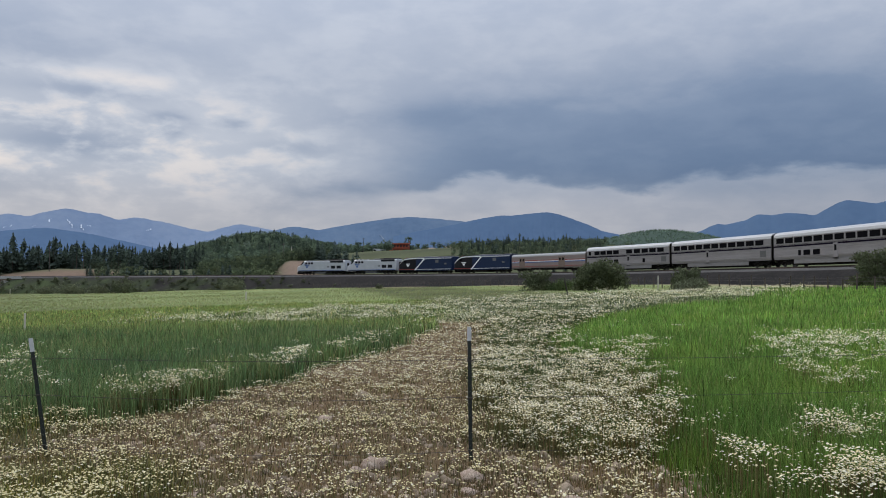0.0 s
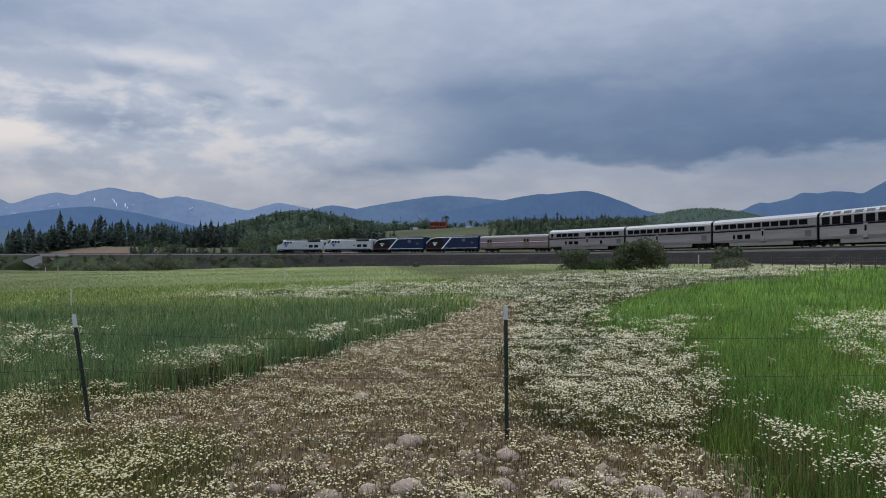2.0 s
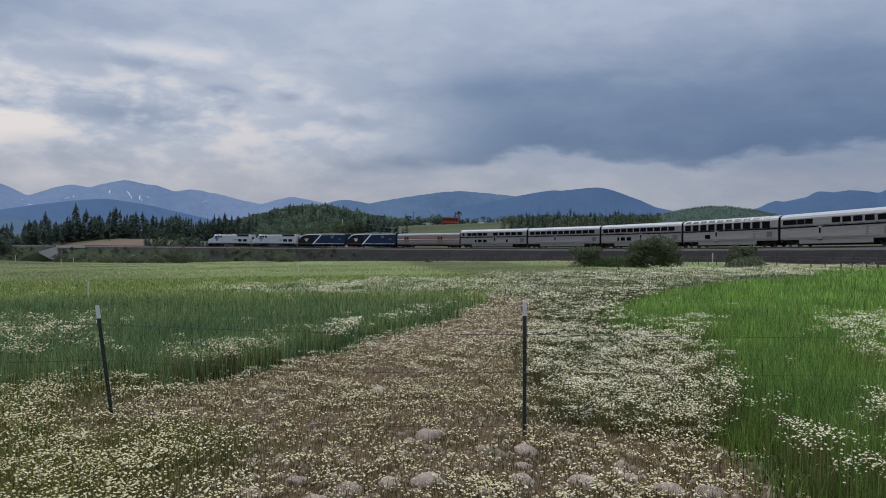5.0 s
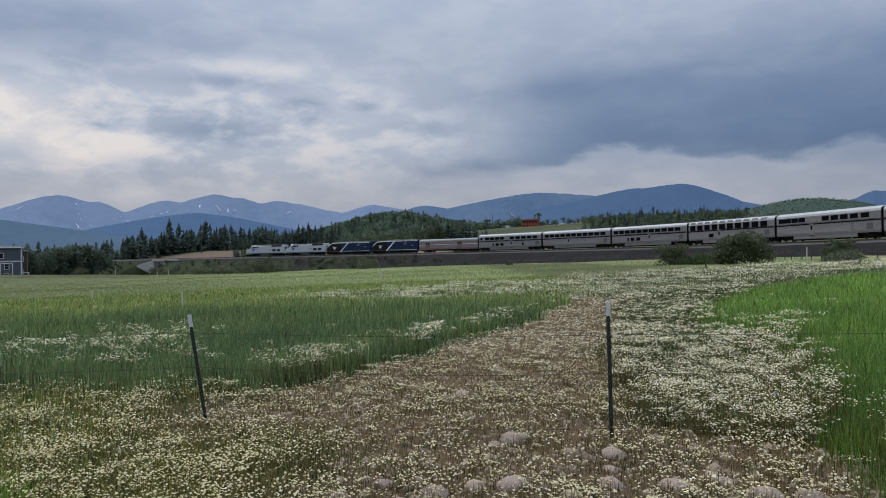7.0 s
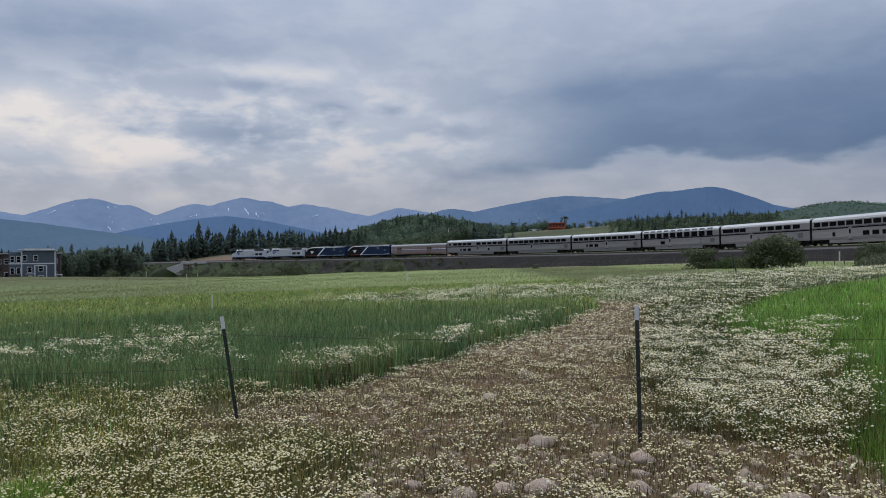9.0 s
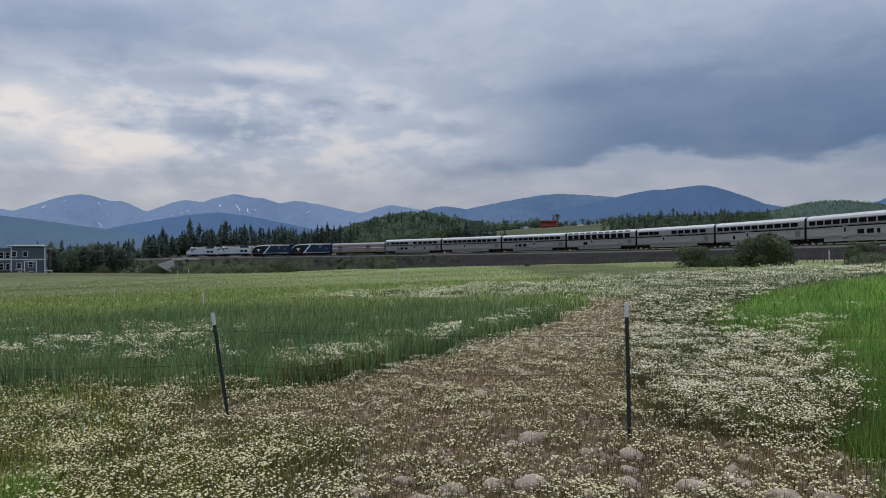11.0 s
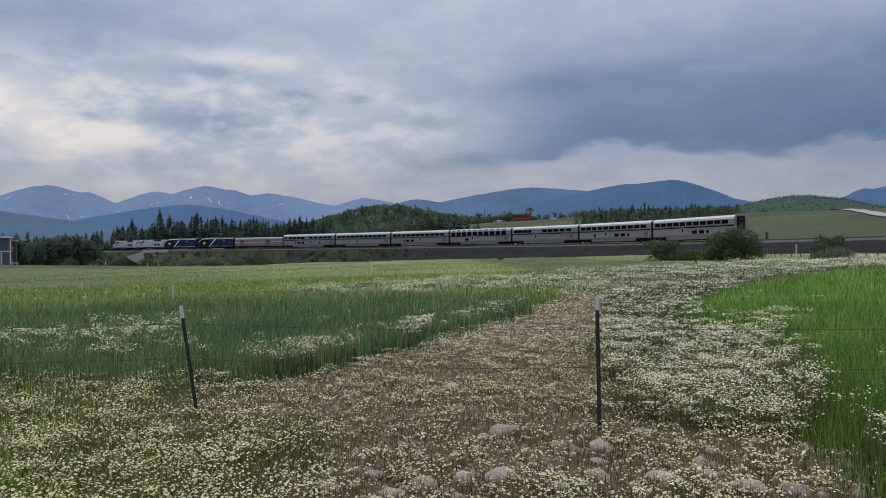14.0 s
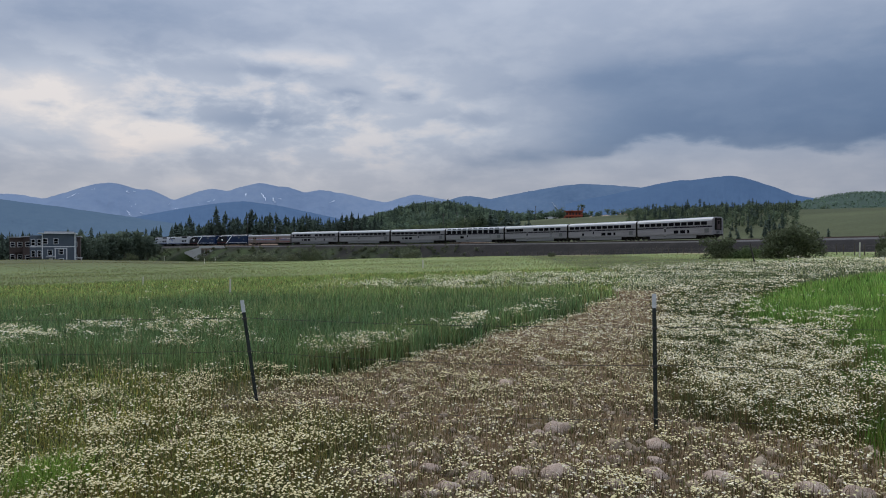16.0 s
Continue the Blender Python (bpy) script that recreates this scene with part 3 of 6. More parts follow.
def snow_streak(a, up, run, fall, wide, where=None, mat=None, name="snow_patch", label="streak of old snow on the alpine range", kind="snow"):
    """A patch of snow lying on the alpine range: bearing, share of its height, lengths along and down."""
    v, az = where or ALPS
    pts, n = [], 9
    for k in range(n):
        t = k / (n - 1)
        i = np.interp(a + run * t, az, np.arange(len(az)))
        j = np.clip((up - fall * t), 0, 1) * (v.shape[0] - 1)
        p = v[int(j), int(i)] * (1 - j % 1) + v[min(int(j) + 1, v.shape[0] - 1), int(i)] * (j % 1)
        p = p * 0.9975
        w = wide * (0.35 + 0.65 * math.sin(3.14 * (0.1 + 0.8 * t))) * (0.8 + 0.4 * math.sin(k * 2.3 + a))
        pts.append((p, w))
    side = np.array([math.cos(math.radians(a)), -math.sin(math.radians(a)), 0.25])
    vs = [q for p, w in pts for q in (p - side * w, p + side * w)]
    fs = [(2 * k, 2 * k + 1, 2 * k + 3, 2 * k + 2) for k in range(n - 1)]
    tagged(part(name, mesh_of(name, np.array(vs), fs), mat or SNOW), label, kind, kind + " patches", kind="structure")


for a, up, run, fall, wide in ((-29.3, 0.874, 0.65, -0.025, 4.4), (-27.82, 0.901, 0.13, -0.009, 3), (-25.68, 0.909, 0.14, 0.034, 2.6), (-25.2, 0.936, 0.07, 0.005, 2), (-25.55, 0.726, 0.03, 0.009, 2),
                               (-25.06, 0.71, 0.03, 0.028, 2), (-25.65, 0.521, 0.24, 0.051, 2), (-24.74, 0.534, 0.35, 0.026, 2), (-22.89, 0.862, 0.07, 0.02, 2.4), (-22.42, 0.784, 0.11, 0.029, 2.4),
                               (-20.99, 0.726, 0.22, -0.001, 2.4), (-20.35, 0.74, 0.23, -0.021, 2.4), (-19.9, 0.755, 0.15, -0.03, 2), (-18.58, 0.777, 0.15, -0.009, 2.2), (-17.65, 0.789, 0.12, -0.052, 3.4),
                               (-16.48, 0.808, 0.31, 0.137, 2.6), (-15.7, 0.765, 0.16, 0.094, 3), (-15.19, 0.764, 0.04, 0.029, 2.4), (-11.48, 0.737, 0.29, -0.078, 2.6), (-25.37, 0.634, 0.03, 0.008, 2)):
    snow_streak(a, up, run, fall, wide)
# clearing colour carries the same painted blue haze as the ridge
CLEARING = material("hazy_clearing", [(0.15, 0.19, 0.235), (0.19, 0.225, 0.265)], 0.01, 1.0, spec=0.0)
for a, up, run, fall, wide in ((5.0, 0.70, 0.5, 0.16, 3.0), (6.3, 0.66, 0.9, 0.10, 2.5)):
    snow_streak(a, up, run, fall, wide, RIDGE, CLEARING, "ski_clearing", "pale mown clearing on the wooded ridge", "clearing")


def dirt_road():
    """A pale track that runs down the grassy slope and past a far crest."""
    pts = []
    for a, want in ((26.5, 0.985), (27.7, 0.96), (28.6, 0.80), (29.6, 0.66), (30.8, 0.54), (33, 0.46)):
        d = track_far(a) + 8 + 290 * want
        pts.append((d * math.sin(math.radians(a)), d * math.cos(math.radians(a))))
    v = []
    for (x, y), (x2, y2) in zip(pts, pts[1:] + [(2 * pts[-1][0] - pts[-2][0], 2 * pts[-1][1] - pts[-2][1])]):
        for k in range(6):
            px, py = x + (x2 - x) * k / 6, y + (y2 - y) * k / 6
            n = math.hypot(x2 - x, y2 - y)
            for sd in (-2.4, 2.4):
                qx, qy = px - (y2 - y) / n * sd, py + (x2 - x) / n * sd
                v.append((qx, qy, land1(qx, qy) + 0.35))
    f = [(2 * k, 2 * k + 1, 2 * k + 3, 2 * k + 2) for k in range(len(v) // 2 - 1)]
    tagged(part("dirt_road", mesh_of("dirt_road", np.array(v), f), ROADDUST), "pale dirt road across the grassy slope", "road", kind="structure")


ROADDUST = material("road_dust", [(0.26, 0.23, 0.19), (0.36, 0.33, 0.28)], 0.3, 0.95)
dirt_road()


# ---- the train ----
# glass colour lifted to stand in for sky reflected in the sloped panes
SKYPANE = material("sky_toned_roof_glass", [(0.05, 0.055, 0.06), (0.09, 0.095, 0.10)], 0.7, 0.2, spec=0.6)


def body_section(hw, z0, shoulder, top, flat=0.55, tuck=0.06):
    """Half a cross-section, mirrored: sides, shoulder and domed roof."""
    half = [(hw - tuck, z0), (hw, z0 + 0.35), (hw, shoulder), (hw * 0.95, shoulder + (top - shoulder) * 0.42),
            (hw * 0.80, shoulder + (top - shoulder) * 0.76), (hw * flat * 0.8, top - 0.03), (0.0, top)]
    return half + [(-y, z) for y, z in reversed(half[:-1])]


def panel(w, h, depth=0.05, bevel=0.012):
    return box(w, depth, h, bevel=bevel)


SHARED = {}


def shared(key, make):
    if key not in SHARED:
        bm = make()
        me = bpy.data.meshes.new(key)
        bm.to_mesh(me)
        bm.free()
        SHARED[key] = me
    return SHARED[key]


def window_unit(w, h):
    """A dark pane, with a thin frame round it as its own piece."""
    def frame_mesh():
        bm = bmesh.new()
        for a, b, c, d in ((w + 0.08, 0.04, 0, h / 2 + 0.02), (w + 0.08, 0.04, 0, -h / 2 - 0.02), (0.04, h, w / 2 + 0.02, 0), (0.04, h, -w / 2 - 0.02, 0)):
            box(a, 0.05, b, bm=bm, at=(c, 0, d))
        return bm
    return shared(f"pane {w:.2f} {h:.2f}", lambda: box(w, 0.03, h, bevel=0.01)), shared(f"rim {w:.2f} {h:.2f}", frame_mesh)


def add_window(car, x, z, w, h, y=1.565, sides=(1, -1), mat=None):
    pane, rim = window_unit(w, h)
    for sd in sides:
        p = part("window", pane, mat or GLASS, car, m=pose(x, sd * y, z, 0, 0, 0 if sd > 0 else 180))
        part("window_frame", rim, UNDER, p)


def truck(car, x, base=2.6, r=0.46, axles=2, width=2.5):
    """A bogie with side frames, springs and wheels."""
    def frame_mesh():
        bm = bmesh.new()
        for y in (-1.05, 1.05):
            box(base + 1.2, 0.16, 0.28, bevel=0.03, bm=bm, at=(0, y, 0.62))
            box(base * 0.35, 0.2, 0.36, bevel=0.04, bm=bm, at=(0, y, 0.45))
            for k in range(axles):
                box(0.42, 0.22, 0.40, bevel=0.04, bm=bm, at=((k / (axles - 1) - 0.5) * base, y * 1.03, 0.48))
        box(0.7, 2.1, 0.25, bm=bm, at=(0, 0, 0.75))
        return bm

    def wheels():
        bm = bmesh.new()
        for y in (-0.75, 0.75):
            rod(r, (0, y - 0.065, 0), (0, y + 0.065, 0), 20, bm)
        rod(0.08, (0, -0.9, 0), (0, 0.9, 0), 8, bm)
        return bm

    t = part("bogie", shared(f"bogie {base} {axles}", frame_mesh), UNDER, car, "black bogie frame", m=pose(x, 0, 0))
    for k in range(axles):
        part("wheelset", shared(f"wheelset {r}", wheels), WHEELM, t, m=pose((k / (axles - 1) - 0.5) * base, 0, r))
    return t


def coach(name, length, upper, lower, doors, vents, louvres=(), lounge=False, last=False, label=""):
    """A two-level stainless coach: windows by their share of the length from the front."""
    car = tagged(new(name), label, "train car", "cars of the train")
    L = length - 0.85
    at = lambda u: length / 2 - u * length
    hw, sh, top = 1.555, 4.12, 4.93
    sec = body_section(hw, 1.02, sh, top)
    part("body", loft([[(x, y, z) for y, z in sec] for x in (-L / 2, L / 2)]), STEEL, car)
    roof = [(y * 1.004, z + 0.006) for y, z in sec if z >= sh]
    roof = roof + [(y * 0.97, z - 0.05) for y, z in reversed(roof)]
    part("roof", loft([[(x, y, z) for y, z in roof] for x in (-L / 2 - 0.02, L / 2 + 0.02)]), ROOFWHITE, car, "pale domed roof")
    for sd in (1, -1):
        part("stripe", box(L, 0.016, 0.22), STRIPE, car, "dark purple stripe", m=pose(0, sd * 1.562, 2.83))
        part("thin_stripe", box(L, 0.016, 0.05), STRIPE, car, m=pose(0, sd * 1.562, 3.02))
        for z in (1.22, 1.38, 2.42, 2.58, 3.14, 4.08):
            part("rib", shared("coach rib", lambda: box(L, 0.014, 0.035)), SKIRT, car, m=pose(0, sd * 1.562, z))
        part("sill_rail", box(L, 0.02, 0.06), SKIRT, car, m=pose(0, sd * 1.56, 1.03))
        part("skirt", box(length * 0.60, 0.06, 0.66, bevel=0.02), SKIRT, car, "dull lower skirt", m=pose(length * 0.005, sd * 1.5, 0.72))
    part("floor_frame", box(L, 2.7, 0.2), UNDER, car, m=pose(0, 0, 0.97))
    part("equipment_box", box(length * 0.58, 2.5, 0.66, bevel=0.05), UNDER, car, m=pose(0, 0, 0.54))
    for u in upper:
        if lounge:
            add_window(car, at(u), 3.50, 1.66, 0.98)
            for sd in (1, -1):
                p = part("roof_window", shared("roof pane", lambda: box(1.62, 0.04, 0.40, bevel=0.012)), SKYPANE, car, "curved upper window",
                         m=pose(at(u), sd * 1.455, 4.48, sd * 24, 0, 0))
        else:
            add_window(car, at(u), 3.62, 0.75 if u < 0.065 else 1.64, 0.66)
    for u, w in lower:
        add_window(car, at(u), 1.86, w, 0.62)
    for u in doors:
        for sd in (1, -1):
            d = part("door", shared("door leaf", lambda: panel(0.86, 1.85)), STEEL, car, m=pose(at(u), sd * 1.56, 1.95))
            part("door_window", shared("door pane", lambda: box(0.42, 0.05, 0.75, bevel=0.01)), GLASS, d, m=pose(0, sd * 0.012, 0.3))
            part("step", shared("door step", lambda: box(0.9, 0.2, 0.08)), UNDER, d, m=pose(0, 0, -1.0))
    def grille():
        bm = panel(1.3, 0.95, 0.03)
        for k in range(9):
            box(1.2, 0.03, 0.05, bm=bm, at=(0, 0.02, -0.4 + k * 0.1))
        return bm
    def ladder():
        bm = bmesh.new()
        for k in range(4):
            box(0.55, 0.05, 0.14, bm=bm, at=(0, 0, k * 0.3 - 0.45))
        return bm
    for u in vents:
        for sd in (1, -1):
            part("vent", shared("coach grille", grille), VENT, car, "grey vent grille", m=pose(at(u), sd * 1.56, 1.98, 0, 0, 0 if sd > 0 else 180))
    for u in louvres:
        part("louvre", shared("louvre", ladder), VENT, car, m=pose(at(u), 1.565, 2.0))
    for sd in (1, -1):
        truck(car, sd * length * 0.365 + sd * 0.4)
        part("coupler", box(0.9, 0.3, 0.3, bevel=0.05), UNDER, car, m=pose(sd * (L / 2 + 0.1), 0, 0.85))
        if not (last and sd < 0):
            part("gangway", box(0.8, 2.5, 3.3, bevel=0.04), UNDER, car, "black folded gangway", m=pose(sd * L / 2, 0, 2.9))
        part("end_frame", box(0.08, 2.9, 3.6, bevel=0.03), UNDER if not last or sd > 0 else STEEL, car, m=pose(sd * (L / 2 + 0.0), 0, 2.75))
    if last:
        x = -L / 2 - 0.08
        part("end_gangway", box(0.34, 1.75, 2.55, bevel=0.05), UNDER, car, "black rear gangway frame", m=pose(x - 0.05, 0, 3.35))
        d = part("end_door", box(0.06, 0.85, 1.95, bevel=0.02), BROWNDOOR, car, m=pose(x - 0.24, 0, 3.25))
        part("end_door_window", box(0.03, 0.45, 0.6, bevel=0.01), GLASS, d, m=pose(-0.03, 0, 0.45))
        for sd in (1, -1):
            part("end_panel", box(0.10, 0.50, 3.5, bevel=0.03), STEEL, car, m=pose(x + 0.02, sd * 1.22, 2.75))
            part("grab_post", rod(0.05, (x, sd * 1.25, 1.2), (x, sd * 1.25, 4.1), 8), STEEL, car)
            part("tail_lamp", box(0.06, 0.16, 0.2, bevel=0.02), RED, car, m=pose(x, sd * 1.2, 2.1))
            part("end_step", box(0.3, 0.5, 0.06), UNDER, car, m=pose(x - 0.1, sd * 1.1, 0.55))
        part("buffer_beam", box(0.3, 2.6, 0.35, bevel=0.03), UNDER, car, m=pose(x, 0, 1.0))
        part("hose_box", box(0.2, 0.7, 0.5, bevel=0.03), VENT, car, m=pose(x - 0.05, 0, 1.6))
    return car


def baggage_car(length=25.8):
    car = tagged(new("baggage_car"), "single-level stainless baggage car with red, white and blue stripes", "train car", "cars of the train")
    L = length - 0.6
    sec = body_section(1.52, 0.95, 3.55, 4.18)
    part("body", loft([[(x, y, z) for y, z in sec] for x in (-L / 2, L / 2)]), BAGSTEEL, car)
    roof = [(y * 1.004, z + 0.006) for y, z in sec if z >= 3.55]
    roof += [(y * 0.97, z - 0.05) for y, z in reversed(roof)]
    part("roof", loft([[(x, y, z) for y, z in roof] for x in (-L / 2, L / 2)]), GREYROOF, car, "grey roof")
    for sd in (1, -1):
        for z, h, mt in ((2.62, 0.16, RED), (2.44, 0.13, WHITE), (2.26, 0.16, BLUE), (1.35, 0.1, RED)):
            part("stripe", box(L, 0.01, h), mt, car, m=pose(0, sd * 1.526, z))
        for u in (0.165, 0.70):
            d = part("side_door", panel(2.1, 2.3), BAGDOOR, car, "brown sliding baggage door", m=pose(length / 2 - u * length, sd * 1.53, 2.2))
            for k in (-0.5, 0.5):
                part("door_window", box(0.5, 0.04, 0.55, bevel=0.01), GLASS, d, m=pose(k, sd * 0.02, 0.6))
        part("skirt", box(length * 0.45, 0.05, 0.4), UNDER, car, m=pose(0, sd * 1.3, 0.75))
        truck(car, sd * length * 0.36)
        part("gangway", box(0.6, 1.4, 2.3, bevel=0.04), UNDER, car, m=pose(sd * L / 2, 0, 2.4))
        part("coupler", box(0.9, 0.3, 0.3, bevel=0.05), UNDER, car, m=pose(sd * (L / 2 + 0.1), 0, 0.85))
    return car


def shell(hw, stations):
    """A locomotive's skin: rings at (x, width share, floor, top)."""
    rings = []
    for x, w, z0, top in stations:
        sh = z0 + (top - z0) * 0.86
        half = [(hw * w - 0.05, z0), (hw * w, z0 + 0.1), (hw * w, sh), (hw * w * 0.90, sh + (top - sh) * 0.6), (hw * w * 0.70, top), (0, top + 0.03)]
        rings.append([(x, y, z) for y, z in half + [(-y, z) for y, z in reversed(half[:-1])]])
    return loft(rings)


def arrow(size=1.0):
    """The plain slanted mark on a locomotive's side."""
    bm = bmesh.new()
    for pts in (((-0.9, 0.35), (0.9, 0.35), (0.55, 0.12), (-0.55, 0.12)), ((-0.45, 0.04), (0.5, 0.04), (0.1, -0.45), (-0.12, -0.4))):
        a = [bm.verts.new((x * size, -0.006, z * size)) for x, z in pts]
        b = [bm.verts.new((x * size, 0.006, z * size)) for x, z in pts]
        bm.faces.new(a)
        bm.faces.new(list(reversed(b)))
        for i in range(4):
            bm.faces.new((a[i], b[i], b[(i + 1) % 4], a[(i + 1) % 4]))
    bmesh.ops.recalc_face_normals(bm, faces=bm.faces)
    return bm


def loco_base(car, length, tank):
    for sd in (1, -1):
        truck(car, sd * length * 0.30, 2.75, 0.51)
        part("coupler", box(0.9, 0.32, 0.35, bevel=0.05), UNDER, car, m=pose(sd * (length / 2 - 0.2), 0, 0.85))
        part("side_sill", box(length - 1.6, 0.10, 0.3, bevel=0.02), UNDER, car, m=pose(-0.2, sd * 1.42, 1.0))
    part("frame", box(length - 1.2, 2.5, 0.3), UNDER, car, m=pose(0, 0, 1.05))
    part("fuel_tank", box(4.6, 2.7, 0.72, bevel=0.12), tank, car, "fuel tank between the bogies", m=pose(0, 0, 0.66))
    part("pilot", box(0.25, 2.7, 0.75, bevel=0.06), UNDER, car, "black pilot plate", m=pose(length / 2 - 0.75, 0, 0.6))


def slanted(x0, x1, z0, z1, w, y):
    """A band that rises along a side from (x0, z0) to (x1, z1)."""
    bm = bmesh.new()
    pts = [(x0, z0), (x0 - w, z0), (x1 - w, z1), (x1, z1)]
    a = [bm.verts.new((x, y, z)) for x, z in pts]
    b = [bm.verts.new((x, y * 1.006, z)) for x, z in pts]
    bm.faces.new(a), bm.faces.new(list(reversed(b)))
    for i in range(4):
        bm.faces.new((a[i], b[i], b[(i + 1) % 4], a[(i + 1) % 4]))
    bmesh.ops.recalc_face_normals(bm, faces=bm.faces)
    return bm


def sloping(x0, x1, z0, z1, h, y):
    """A band of height h along a side, its middle from (x0, z0) to (x1, z1)."""
    bm = bmesh.new()
    pts = [(x0, z0 - h / 2), (x0, z0 + h / 2), (x1, z1 + h / 2), (x1, z1 - h / 2)]
    a = [bm.verts.new((x, y, z)) for x, z in pts]
    b = [bm.verts.new((x, y * 1.008, z)) for x, z in pts]
    bm.faces.new(a), bm.faces.new(list(reversed(b)))
    for i in range(4):
        bm.faces.new((a[i], b[i], b[(i + 1) % 4], a[(i + 1) % 4]))
    bmesh.ops.recalc_face_normals(bm, faces=bm.faces)
    return bm


def silver_loco(length=21.0):
    car = tagged(new("diesel_locomotive"), "silver-grey diesel locomotive with blue mark and sloped nose", "locomotive", "locomotives of the train")
    f = length / 2 - 0.45
    part("body", shell(1.52, [(f, 0.80, 0.85, 2.15), (f - 0.25, 0.93, 0.8, 2.55), (f - 1.5, 0.97, 0.8, 2.95), (f - 1.75, 1.0, 0.8, 3.05), (f - 2.9, 1.0, 0.8, 4.15),
                              (f - 3.3, 1.0, 1.0, 4.25), (f - 12.5, 1.0, 1.0, 4.22), (-f + 0.6, 1.0, 1.0, 4.2), (-f, 0.94, 1.0, 4.05)]), SILVER, car)
    part("windshield", box(0.06, 2.5, 0.95, bevel=0.02), GLASS, car, "dark sloped windshield", m=pose(f - 2.30, 0, 3.60, 0, -46, 0))
    part("nose_band", box(1.2, 2.0, 0.04, bevel=0.01), BLUE, car, "blue band on the nose", m=pose(f - 0.88, 0, 2.80, 0, 17.5, 0))
    part("headlamp", box(0.1, 0.5, 0.2, bevel=0.03), WHITE, car, m=pose(f + 0.0, 0, 1.9))
    part("roof_fans", box(6.2, 2.2, 0.28, bevel=0.05), INK, car, "black radiator fans", m=pose(-f + 3.6, 0, 4.30))
    for k in range(3):
        part("fan", rod(0.62, (-f + 1.7 + 1.9 * k, 0, 4.40), (-f + 1.7 + 1.9 * k, 0, 4.52), 16), UNDER, car)
    part("exhaust_hump", box(2.2, 1.4, 0.25, bevel=0.06), VENT, car, m=pose(-1.5, 0, 4.3))
    part("horn_box", box(0.8, 0.7, 0.18, bevel=0.04), VENT, car, m=pose(f - 4.2, 0, 4.33))
    for sd in (1, -1):
        for u in (0.245, 0.30, 0.36):
            p = part("cab_window" if u < 0.25 else "side_window", shared("cab pane", lambda: box(0.92, 0.05, 0.62, bevel=0.02)), GLASS, car, m=pose(length / 2 - u * length + 0.5, sd * 1.53, 3.45))
        part("mark", shared("blue arrow", lambda: arrow(1.25)), BLUE, car, "blue slanted mark", m=pose(length / 2 - 0.235 * length, sd * 1.53, 2.45))
        part("lettering_bar", box(1.1, 0.01, 0.16), BLUE, car, m=pose(length / 2 - 0.2 * length, sd * 1.53, 3.02))
        part("number_bar", box(0.95, 0.01, 0.34), VENT, car, m=pose(length / 2 - 0.66 * length, sd * 1.53, 2.3))
        for u in (0.755, 0.865):
            part("grille", shared("loco grille", lambda: panel(1.75, 0.85, 0.04)), INK, car, "black air grille", m=pose(length / 2 - u * length, sd * 1.525, 2.18))
        part("upper_grille", box(5.4, 0.05, 0.55, bevel=0.01), INK, car, "black radiator screen", m=pose(-f + 3.3, sd * 1.50, 3.78))
        part("lower_band", box(length - 2.2, 0.012, 0.14), BLUE, car, "thin blue line", m=pose(-0.3, sd * 1.528, 1.25))
    for sd in (1, -1):
        part("roof_edge", box(length * 0.72, 0.16, 0.16, bevel=0.04), VENT, car, "dark grey roof edge", m=pose(-1.6, sd * 1.36, 4.12))
        part("lower_skirt", box(length - 2.0, 0.03, 0.22), INK, car, "black lower edge", m=pose(-0.3, sd * 1.525, 1.02))
        part("windshield_side", slanted(f - 1.75, f - 2.75, 3.0, 3.95, 0.55, sd * 1.525), GLASS, car, "dark corner window")
        for u in (0.44, 0.54):
            part("side_panel", panel(1.3, 1.6, 0.03), SILVER, car, m=pose(length / 2 - u * length, sd * 1.525, 2.6))
    part("rear_door", box(0.06, 0.8, 1.9), UNDER, car, m=pose(-f - 0.02, 0, 2.4))
    loco_base(car, length, VENT)
    return car


